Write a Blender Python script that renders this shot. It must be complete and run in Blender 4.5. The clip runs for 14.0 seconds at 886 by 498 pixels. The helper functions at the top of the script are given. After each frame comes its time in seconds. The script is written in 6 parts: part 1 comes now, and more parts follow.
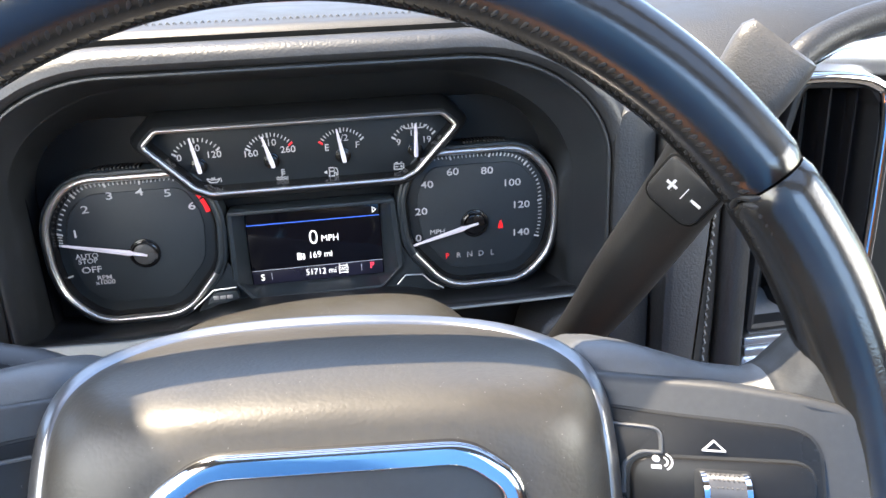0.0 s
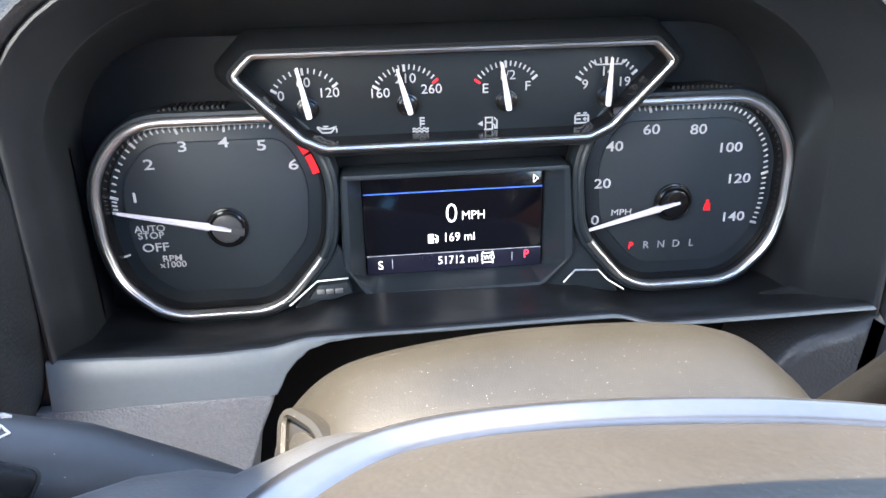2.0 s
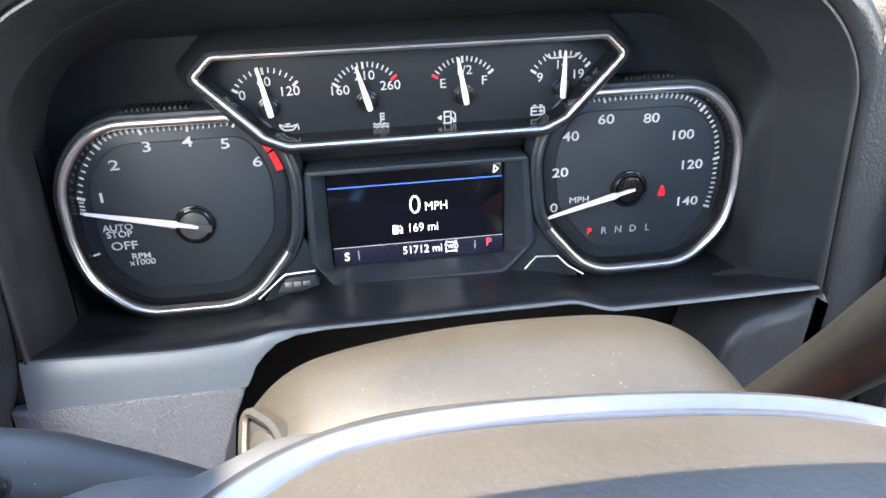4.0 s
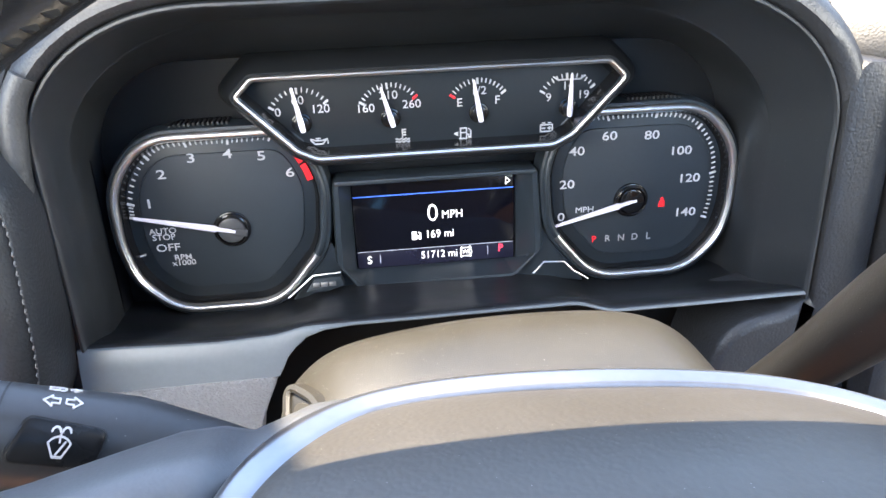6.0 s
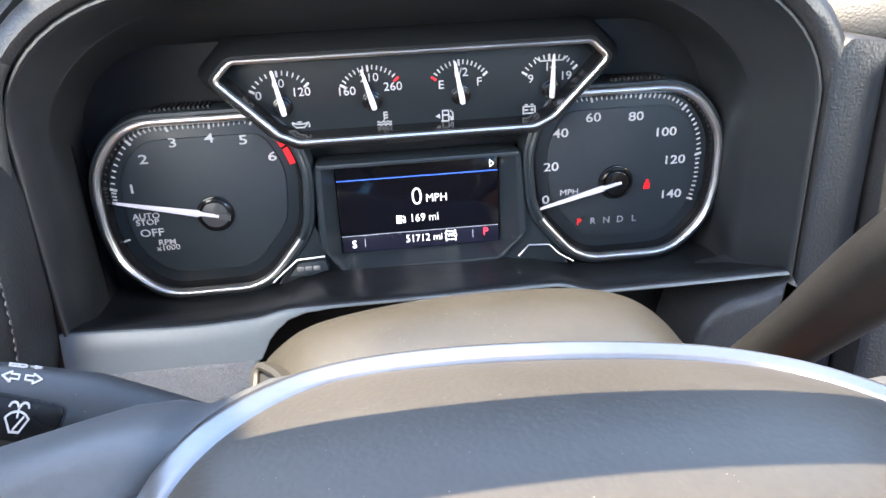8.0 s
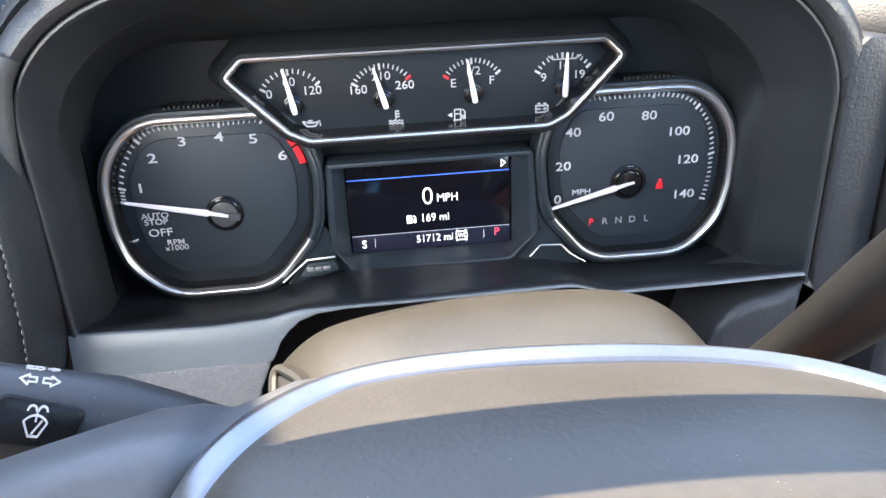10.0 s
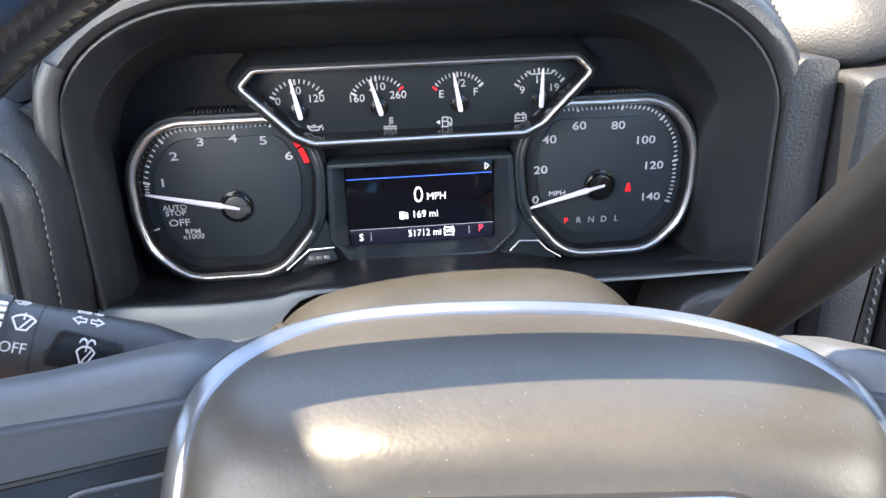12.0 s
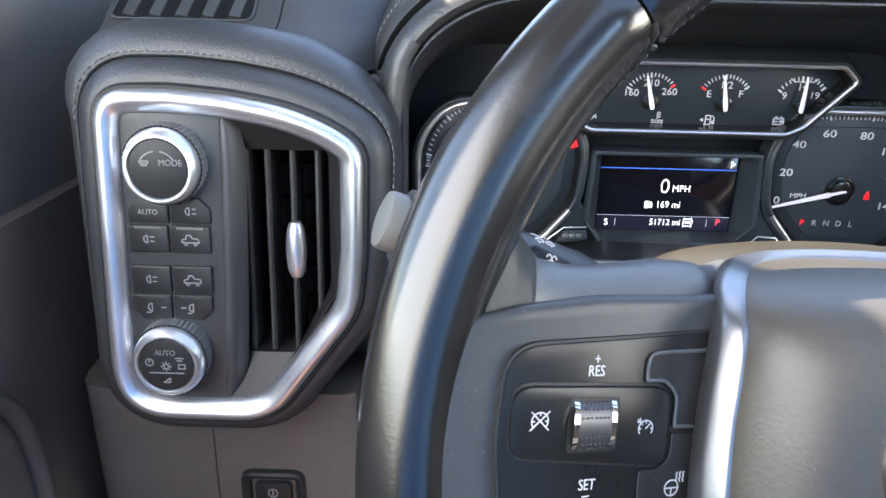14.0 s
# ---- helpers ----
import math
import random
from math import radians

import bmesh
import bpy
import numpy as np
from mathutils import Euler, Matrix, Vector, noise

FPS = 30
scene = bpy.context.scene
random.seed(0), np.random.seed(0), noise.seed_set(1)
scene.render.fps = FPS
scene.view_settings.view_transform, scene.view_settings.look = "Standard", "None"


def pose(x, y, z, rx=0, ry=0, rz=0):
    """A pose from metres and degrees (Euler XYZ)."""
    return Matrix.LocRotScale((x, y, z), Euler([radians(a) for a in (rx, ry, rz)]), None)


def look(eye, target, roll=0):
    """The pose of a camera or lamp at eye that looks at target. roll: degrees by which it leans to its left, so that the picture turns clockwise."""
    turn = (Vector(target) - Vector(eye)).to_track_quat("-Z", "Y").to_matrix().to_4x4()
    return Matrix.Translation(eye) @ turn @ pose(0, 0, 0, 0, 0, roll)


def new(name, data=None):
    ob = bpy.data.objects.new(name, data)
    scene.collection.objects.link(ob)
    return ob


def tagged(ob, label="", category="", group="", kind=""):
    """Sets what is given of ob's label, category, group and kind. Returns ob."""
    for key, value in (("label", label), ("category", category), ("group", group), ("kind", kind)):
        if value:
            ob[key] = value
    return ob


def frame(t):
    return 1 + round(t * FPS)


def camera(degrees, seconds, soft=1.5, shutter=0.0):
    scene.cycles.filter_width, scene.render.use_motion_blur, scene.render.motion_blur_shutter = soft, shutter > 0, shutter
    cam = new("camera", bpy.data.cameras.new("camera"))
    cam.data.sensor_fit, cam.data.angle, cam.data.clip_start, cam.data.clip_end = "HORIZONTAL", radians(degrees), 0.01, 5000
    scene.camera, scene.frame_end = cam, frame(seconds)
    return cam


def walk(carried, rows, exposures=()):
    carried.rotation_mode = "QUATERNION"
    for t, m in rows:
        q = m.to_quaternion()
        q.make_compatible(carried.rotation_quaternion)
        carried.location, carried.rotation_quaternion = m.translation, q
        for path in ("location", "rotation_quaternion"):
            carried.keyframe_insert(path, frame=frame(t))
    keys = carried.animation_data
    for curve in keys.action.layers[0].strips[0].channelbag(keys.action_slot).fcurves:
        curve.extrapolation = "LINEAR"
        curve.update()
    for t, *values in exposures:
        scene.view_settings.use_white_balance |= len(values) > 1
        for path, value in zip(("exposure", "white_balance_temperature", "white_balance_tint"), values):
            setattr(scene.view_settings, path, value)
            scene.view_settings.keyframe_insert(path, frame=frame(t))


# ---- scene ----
cam = camera(63, 14.0)
PATH = [
    (0.0, (0.0210, -0.4827, 0.1859), (0.3352, 1.5909, -0.5421), -2.65),
    (0.5, (0.0042, -0.4892, 0.1946), (0.2106, 1.6069, -0.5071), -2.23),
    (0.8, (-0.0010, -0.4830, 0.1860), (0.1580, 1.4090, -0.4440), -1.80),
    (1.0, (-0.0107, -0.4707, 0.1732), (0.1550, 1.6194, -0.5564), -1.39),
    (1.2, (-0.0200, -0.4510, 0.1690), (0.1220, 1.4260, -0.5050), -1.30),
    (1.5, (-0.0324, -0.4175, 0.1791), (0.1328, 1.6549, -0.5995), -1.12),
    (1.8, (-0.0360, -0.3760, 0.1750), (0.1150, 1.4740, -0.5690), -1.40),
    (2.0, (-0.0353, -0.3414, 0.1505), (0.1673, 1.7143, -0.6629), -1.45),
    (2.2, (-0.0340, -0.3090, 0.1450), (0.1720, 1.5280, -0.6180), -1.40),
    (2.5, (-0.0295, -0.2904, 0.1487), (0.2049, 1.7378, -0.7230), -1.68),
    (3.0, (-0.0301, -0.3189, 0.1523), (0.2173, 1.6984, -0.7409), -2.03),
    (3.5, (-0.0269, -0.3376, 0.1565), (0.2318, 1.6794, -0.7343), -2.26),
    (6.0, (-0.0310, -0.3799, 0.1721), (0.1803, 1.6567, -0.6859), -2.14),
    (6.5, (-0.0317, -0.3742, 0.1663), (0.1724, 1.6555, -0.7096), -2.20),
    (7.0, (-0.0229, -0.3729, 0.1642), (0.1823, 1.6523, -0.7218), -2.47),
    (7.5, (-0.0186, -0.3738, 0.1682), (0.1867, 1.6503, -0.7202), -2.69),
    (8.0, (-0.0197, -0.3824, 0.1677), (0.1742, 1.6449, -0.7160), -2.71),
    (10.5, (-0.0265, -0.3777, 0.1656), (0.1708, 1.6494, -0.7178), -2.62),
    (11.0, (-0.0223, -0.3785, 0.1633), (0.1785, 1.6485, -0.7193), -2.78),
    (11.5, (-0.0146, -0.3943, 0.1695), (0.1814, 1.6393, -0.6992), -2.66),
    (12.0, (-0.0167, -0.4253, 0.1744), (0.1485, 1.6177, -0.6784), -1.97),
    (12.5, (-0.0660, -0.4606, 0.1853), (0.0488, 1.5956, -0.6438), -0.90),
    (13.0, (-0.1097, -0.4631, 0.1780), (-0.0418, 1.6010, -0.6365), 0.29),
    (13.5, (-0.1248, -0.4630, 0.1725), (-0.1004, 1.6058, -0.6322), 1.13),
    (14.0, (-0.1429, -0.4695, 0.1648), (-0.1575, 1.6031, -0.6303), 1.36),
]
walk(cam, [(t, look(eye, target, roll)) for t, eye, target, roll in PATH],
     [(t, stops, 7100, 10) for t, stops in ((0.0, 2.80), (1.0, 2.79), (1.7, 3.05), (2.5, 3.42), (3.7, 3.38), (6.0, 3.31), (11.5, 3.22), (12.1, 3.0), (12.6, 2.84), (14.0, 2.92))])

# ---- world, sun, exposure ----
world = bpy.data.worlds.new("world")
scene.world = world
world.use_nodes = True
wn = world.node_tree.nodes
sky = wn.new("ShaderNodeTexSky")
sky.sky_type, sky.sun_disc = "NISHITA", False
SUN_EL, SUN_AZ = 69.0, -71.6
sky.air_density, sky.dust_density, sky.ozone_density = 1.0, 0.5, 1.2
sky.sun_elevation, sky.sun_rotation = radians(SUN_EL), radians(SUN_AZ)
wn["Background"].inputs["Strength"].default_value = 0.15
world.node_tree.links.new(sky.outputs["Color"], wn["Background"].inputs["Color"])
sun = new("sun", bpy.data.lights.new("sun", "SUN"))
sun.data.energy, sun.data.angle, sun.data.color = 3.2, radians(0.6), (1.0, 0.90, 0.76)
sun_dir = Vector((math.sin(radians(SUN_AZ)) * math.cos(radians(SUN_EL)), math.cos(radians(SUN_AZ)) * math.cos(radians(SUN_EL)), math.sin(radians(SUN_EL))))
sun.matrix_world = look(sun_dir * 5, (0, 0, 0))


def window_fill(name, eye, target, wide, high, power, color):
    """An added fill lamp that stands in for daylight through an opening of the cab."""
    lamp = new(name, bpy.data.lights.new(name, "AREA"))
    lamp.data.shape, lamp.data.size, lamp.data.size_y = "RECTANGLE", wide, high
    lamp.data.energy, lamp.data.color = power, color
    lamp.matrix_world = look(eye, target)


# Fill lamps at unseen windows; the rear one is blue for wheel reflections.
window_fill("side_window_fill", (-0.42, -0.70, 0.32), (0.4, -0.45, 0.10), 0.75, 0.42, 1.3, (1.0, 0.975, 0.94))
window_fill("far_window_fill", (1.15, -0.70, 0.32), (0.0, -0.45, 0.10), 0.75, 0.42, 2.0, (1.0, 0.975, 0.94))
window_fill("rear_window_fill", (0.35, -1.84, 0.48), (0.30, 0.0, 0.30), 1.4, 0.48, 2.1, (0.28, 0.52, 1.0))


# ---- materials ----
def material(name, color, rough=0.5, metal=0.0, grain=0.0, grain_size=600.0, kind="noise", spot=0.15, emit=0.0, coat=0.0, spec=0.5, dust=0.0, fleck=900.0, rare=0.95):
    """A surface with colour mottling at two scales, uneven gloss and a fine relief. grain: depth of the relief in millimetres."""
    m = bpy.data.materials.new(name)
    m.use_nodes = True
    nt = m.node_tree
    b = nt.nodes["Principled BSDF"]
    co = nt.nodes.new("ShaderNodeTexCoord").outputs["Object"]
    wide = nt.nodes.new("ShaderNodeTexNoise")
    wide.inputs["Scale"].default_value, wide.inputs["Detail"].default_value = 28.0, 5.0
    fine = nt.nodes.new("ShaderNodeTexNoise")
    fine.inputs["Scale"].default_value, fine.inputs["Detail"].default_value = 420.0, 3.0
    for n in (wide, fine):
        nt.links.new(co, n.inputs["Vector"])
    mixed = nt.nodes.new("ShaderNodeMath")
    mixed.operation = "ADD"
    nt.links.new(wide.outputs["Fac"], mixed.inputs[0])
    nt.links.new(fine.outputs["Fac"], mixed.inputs[1])
    ramp = nt.nodes.new("ShaderNodeMapRange")
    ramp.inputs["From Min"].default_value, ramp.inputs["From Max"].default_value = 0.6, 1.4
    ramp.inputs["To Min"].default_value, ramp.inputs["To Max"].default_value = 1.0 - spot, 1.0 + spot
    nt.links.new(mixed.outputs[0], ramp.inputs["Value"])
    tint = nt.nodes.new("ShaderNodeMix")
    tint.data_type, tint.blend_type = "RGBA", "MULTIPLY"
    tint.inputs["Factor"].default_value = 1.0
    tint.inputs["A"].default_value = (*color, 1)
    nt.links.new(ramp.outputs[0], tint.inputs["B"])
    out = tint.outputs["Result"]
    if dust:
        speck = nt.nodes.new("ShaderNodeTexVoronoi")
        speck.inputs["Scale"].default_value = fleck
        nt.links.new(co, speck.inputs["Vector"])
        cut = nt.nodes.new("ShaderNodeMapRange")
        cut.inputs["From Min"].default_value, cut.inputs["From Max"].default_value = 0.10, 0.16
        cut.inputs["To Min"].default_value, cut.inputs["To Max"].default_value = dust, 0.0
        nt.links.new(speck.outputs["Distance"], cut.inputs["Value"])
        few = nt.nodes.new("ShaderNodeMath")
        few.operation = "MULTIPLY"
        nt.links.new(cut.outputs[0], few.inputs[0])
        pick = nt.nodes.new("ShaderNodeMath")
        pick.operation = "GREATER_THAN"
        pick.inputs[1].default_value = rare
        sep = nt.nodes.new("ShaderNodeSeparateColor")
        nt.links.new(speck.outputs["Color"], sep.inputs[0])
        nt.links.new(sep.outputs[0], pick.inputs[0])
        nt.links.new(pick.outputs[0], few.inputs[1])
        lint = nt.nodes.new("ShaderNodeMix")
        lint.data_type = "RGBA"
        lint.inputs["B"].default_value = (0.55, 0.53, 0.48, 1)
        nt.links.new(few.outputs[0], lint.inputs["Factor"])
        nt.links.new(out, lint.inputs["A"])
        out = lint.outputs["Result"]
    nt.links.new(out, b.inputs["Base Color"])
    rr = nt.nodes.new("ShaderNodeMapRange")
    rr.inputs["From Min"].default_value, rr.inputs["From Max"].default_value = 0.3, 0.7
    rr.inputs["To Min"].default_value, rr.inputs["To Max"].default_value = max(rough - 0.06, 0.02), min(rough + 0.06, 1)
    nt.links.new(wide.outputs["Fac"], rr.inputs["Value"])
    nt.links.new(rr.outputs[0], b.inputs["Roughness"])
    b.inputs["Metallic"].default_value = metal
    b.inputs["Specular IOR Level"].default_value = spec
    b.inputs["Coat Weight"].default_value = coat
    if emit:
        nt.links.new(out, b.inputs["Emission Color"])
        b.inputs["Emission Strength"].default_value = emit
    if grain:
        bump = nt.nodes.new("ShaderNodeBump")
        bump.inputs["Strength"].default_value = 1.0
        bump.inputs["Distance"].default_value = grain / 1000
        if kind == "leather":
            v = nt.nodes.new("ShaderNodeTexVoronoi")
            v.feature = "SMOOTH_F1"
            v.inputs["Scale"].default_value = grain_size
            v.inputs["Smoothness"].default_value = 0.4
            warp = nt.nodes.new("ShaderNodeTexNoise")
            warp.inputs["Scale"].default_value = grain_size * 0.35
            nt.links.new(co, warp.inputs["Vector"])
            vm = nt.nodes.new("ShaderNodeVectorMath")
            vm.operation = "MULTIPLY_ADD"
            vm.inputs[1].default_value = (1.6 / grain_size,) * 3
            nt.links.new(warp.outputs["Color"], vm.inputs[0])
            nt.links.new(co, vm.inputs[2])
            nt.links.new(vm.outputs[0], v.inputs["Vector"])
            inv = nt.nodes.new("ShaderNodeMath")
            inv.operation = "SUBTRACT"
            inv.inputs[0].default_value = 1.0
            nt.links.new(v.outputs["Distance"], inv.inputs[1])
            nt.links.new(inv.outputs[0], bump.inputs["Height"])
        else:
            g = nt.nodes.new("ShaderNodeTexNoise")
            g.inputs["Scale"].default_value, g.inputs["Detail"].default_value = grain_size, 2.0
            nt.links.new(co, g.inputs["Vector"])
            nt.links.new(g.outputs["Fac"], bump.inputs["Height"])
        nt.links.new(bump.outputs[0], b.inputs["Normal"])
    return m


SADDLE = material("saddle_leather", (0.34, 0.135, 0.055), 0.5, grain=0.1, grain_size=900, kind="leather")
DASH = material("dash_soft_plastic", (0.030, 0.030, 0.030), 0.55, grain=0.05, grain_size=1400, dust=0.3, spec=0.35)
HOODM = material("hood_satin_plastic", (0.0160, 0.0180, 0.0205), 0.40, grain=0.012, grain_size=2600, dust=0.25, spec=1.0)
LEDGE = material("ledge_gloss_plastic", (0.013, 0.0145, 0.0165), 0.36, grain=0.006, grain_size=2600, dust=0.4)
PADM = material("pad_grained_vinyl", (0.054, 0.0535, 0.052), 0.45, grain=0.17, grain_size=640, kind="leather", dust=0.2)
# Black vinyl lifted to grey: the daylight on the left pad is painted in.
KNEELIT = material("knee_pad_lit_vinyl", (0.20, 0.205, 0.212), 0.40, grain=0.55, grain_size=760, kind="leather")
# Dark plastic made pale blue-grey: the sky's reflection is put into the colour.
STRIPSKY = material("strip_sky_sheen_plastic", (0.145, 0.162, 0.172), 0.33, grain=0.006, grain_size=3000, spot=0.06, dust=0.2)
LEATHER = material("wheel_leather", (0.0095, 0.0094, 0.0094), 0.22, grain=0.022, grain_size=1150, kind="leather", spot=0.40, spec=0.72)
ROOTM = material("spoke_root_leather", (0.027, 0.0274, 0.028), 0.46, grain=0.03, grain_size=1500, kind="leather", spot=0.3, spec=0.3)
# Grey is lifted to stand in for sky sheen on the spoke tops.
SPOKEM = material("spoke_sheen_leather", (0.068, 0.070, 0.073), 0.44, grain=0.03, grain_size=1300, kind="leather", spot=0.15, spec=0.7)
SOFT = material("hub_soft_vinyl", (0.043, 0.038, 0.031), 0.44, grain=0.050, grain_size=700, kind="leather", dust=0.25, spec=0.5)
PLATEM = material("emblem_plate_plastic", (0.030, 0.029, 0.028), 0.42, grain=0.01, grain_size=2500, spot=0.1)
COLM = material("column_plastic", (0.034, 0.031, 0.025), 0.36, grain=0.055, grain_size=2600, dust=0.75, fleck=1500.0, rare=0.86)
SILLM = material("vent_sill_plastic", (0.11, 0.113, 0.118), 0.38, grain=0.012, grain_size=2400)
KNOBM = material("knob_grained_plastic", (0.060, 0.056, 0.051), 0.42, grain=0.12, grain_size=1300, kind="leather", dust=0.2)
ARMM = material("lever_grained_plastic", (0.0135, 0.0133, 0.0132), 0.36, grain=0.05, grain_size=1300, kind="leather", dust=0.15, spec=0.6)
SWITCH = material("switch_plastic", (0.017, 0.0172, 0.018), 0.42, grain=0.01, grain_size=3000, dust=0.3, spec=0.25)
WSWITCH = material("wheel_switch_plastic", (0.010, 0.0102, 0.011), 0.30, grain=0.006, grain_size=3000, dust=0.08, spec=0.22)
STALKM = material("stalk_plastic", (0.030, 0.031, 0.033), 0.42, grain=0.01, grain_size=3000, dust=0.3)
BEZEL = material("bezel_plastic", (0.034, 0.035, 0.037), 0.44, grain=0.015, grain_size=2200, dust=0.3, spec=0.4)
HPAD = material("hood_vinyl", (0.027, 0.028, 0.030), 0.45, grain=0.17, grain_size=640, kind="leather", dust=0.2)
SHOM = material("shoulder_vinyl", (0.018, 0.0178, 0.0175), 0.55, grain=0.15, grain_size=700, kind="leather", dust=0.2)
PADD = material("dark_grained_vinyl", (0.019, 0.019, 0.0195), 0.48, grain=0.17, grain_size=640, kind="leather", dust=0.12)
TOPM = material("top_vinyl", (0.022, 0.0215, 0.021), 0.5, grain=0.10, grain_size=1100, kind="leather", dust=0.2)
BACKM = material("housing_plastic", (0.0075, 0.0088, 0.0105), 0.6, grain=0.01, grain_size=2600, spec=0.22)
GLOSS = material("gloss_black", (0.008, 0.008, 0.009), 0.15)
# Near-black that paints the dark of unlit openings and depths.
VOID = material("unlit_depth_black", (0.003, 0.003, 0.003), 0.7, spec=0.15)
DARK = material("deep_black_plastic", (0.008, 0.008, 0.008), 0.6, grain=0.02, grain_size=2000)
DIAL = material("dial_face", (0.0195, 0.0260, 0.0325), 0.55, grain=0.01, grain_size=5000, spot=0.06)
PODM = material("pod_face", (0.0085, 0.0122, 0.0160), 0.5, grain=0.01, grain_size=5000, spot=0.06, spec=0.4)
DIALR = material("dial_band", (0.0165, 0.0215, 0.0262), 0.4, spot=0.06)
FRAMEM = material("cluster_frame_plastic", (0.0195, 0.0262, 0.0325), 0.4, grain=0.01, grain_size=3000, spot=0.08)
CHROME = material("satin_chrome", (0.64, 0.625, 0.62), 0.36, metal=1.0, spot=0.05)
BRIGHT = material("bright_chrome", (0.85, 0.85, 0.86), 0.06, metal=1.0, spot=0.02)
EMBM = material("emblem_chrome", (0.50, 0.50, 0.51), 0.08, metal=1.0, spot=0.02)
SILVER = material("silver_paint", (0.60, 0.61, 0.63), 0.33, metal=0.90, spot=0.06)
SILVD = material("dark_satin_metal", (0.16, 0.16, 0.165), 0.38, metal=1.0, spot=0.05)
DRUMM = material("thumb_wheel_metal", (0.085, 0.085, 0.09), 0.42, metal=0.7, spot=0.05)
RINGM = material("ring_satin_metal", (0.235, 0.236, 0.245), 0.34, metal=0.92, grain=0.008, grain_size=4000, spot=0.06)
# White and red print glow slightly, also on stalk, switches and badge.
WHITE = material("white_glow_print", (0.46, 0.46, 0.48), 0.5, spot=0.04, emit=0.02)
PRINTM = material("pale_print", (0.33, 0.33, 0.34), 0.5, spot=0.04)
GREYP = material("grey_print", (0.20, 0.20, 0.205), 0.5, spot=0.04)
RED = material("red_glow_print", (0.75, 0.02, 0.03), 0.45, spot=0.04, emit=0.10)
NEEDLE = material("needle_white", (0.66, 0.62, 0.72), 0.4, spot=0.03, emit=0.03)
HUBM = material("needle_hub_grey", (0.060, 0.059, 0.061), 0.35, spot=0.05)
CAPG = material("stalk_cap_grey", (0.10, 0.10, 0.097), 0.5, spot=0.05)
SCREEN = material("display_glass", (0.004, 0.004, 0.007), 0.12, spot=0.02)
LIT = material("display_white", (0.9, 0.92, 0.95), 0.5, spot=0.01, emit=0.25)
LITG = material("display_grey", (0.30, 0.32, 0.40), 0.5, spot=0.01, emit=0.15)
LITR = material("display_red", (0.9, 0.05, 0.10), 0.5, spot=0.01, emit=0.25)
LITB = material("display_blue", (0.05, 0.15, 0.75), 0.5, spot=0.01, emit=0.12)
LITBAR = material("display_bar", (0.010, 0.010, 0.022), 0.3, spot=0.01, emit=0.05)
THREAD = material("grey_thread", (0.15, 0.145, 0.14), 0.7, spot=0.2)
BTHREAD = material("black_thread", (0.013, 0.0124, 0.012), 0.5, spot=0.4)
# Colour of an added reflector that puts blue into rim and emblem.
REFLECTBLUE = material("blue_reflector_cloth", (0.060, 0.235, 0.52), 0.85, grain=0.2, grain_size=900)
CLOTH = material("headliner_cloth", (0.12, 0.105, 0.09), 0.9, grain=0.2, grain_size=900)
DOORM = material("door_vinyl", (0.11, 0.092, 0.080), 0.5, grain=0.1, grain_size=1000, kind="leather")
# Dark plastic with warm bounced light mixed into its base colour.
LOWM = material("lower_panel_warm_lit_plastic", (0.085, 0.076, 0.069), 0.48, grain=0.04, grain_size=1600)
SEATM = material("seat_cloth", (0.04, 0.04, 0.042), 0.8, grain=0.3, grain_size=700)
# Brick lightened to stand in for sunlight that misses this side.
BRICKM = material("red_brick", (0.36, 0.20, 0.16), 0.85, grain=1.5, grain_size=60, spot=0.35)
LEAFM = material("shrub_leaf", (0.16, 0.26, 0.04), 0.5, spot=0.4)
ASPH = material("asphalt", (0.05, 0.05, 0.05), 0.9, grain=3.0, grain_size=60, spot=0.3)


# ---- mesh tools ----
def part(name, bm, mat, parent=None, label="", smooth=38.0):
    """Links a bmesh as one mesh object, under a thing or a part."""
    bmesh.ops.recalc_face_normals(bm, faces=bm.faces)
    lim = radians(smooth)
    for f in bm.faces:
        f.smooth = True
    for e in bm.edges:
        if len(e.link_faces) == 2 and e.calc_face_angle(0.0) > lim:
            e.smooth = False
    me = bpy.data.meshes.new(name)
    bm.to_mesh(me)
    bm.free()
    me.materials.append(mat)
    ob = new(name, me)
    if parent is not None:
        ob.parent = parent
    if label:
        tagged(ob, label=label)
    return ob


def thing(name, label, category, group="", kind=""):
    return tagged(new(name), label, category, group, kind)


def loft(rings, closed=True, caps=(False, False), loop=False):
    """Skins rings of equally many points. closed: each ring is a loop. loop: the last ring joins the first."""
    bm = bmesh.new()
    vs = [[bm.verts.new(p) for p in r] for r in rings]
    n = len(vs[0])
    pairs = list(zip(vs, vs[1:])) + ([(vs[-1], vs[0])] if loop else [])
    for a, b in pairs:
        for i in range(n if closed else n - 1):
            j = (i + 1) % n
            bm.faces.new((a[i], a[j], b[j], b[i]))
    if caps[0]:
        bm.faces.new(vs[0][::-1])
    if caps[1]:
        bm.faces.new(vs[-1])
    return bm


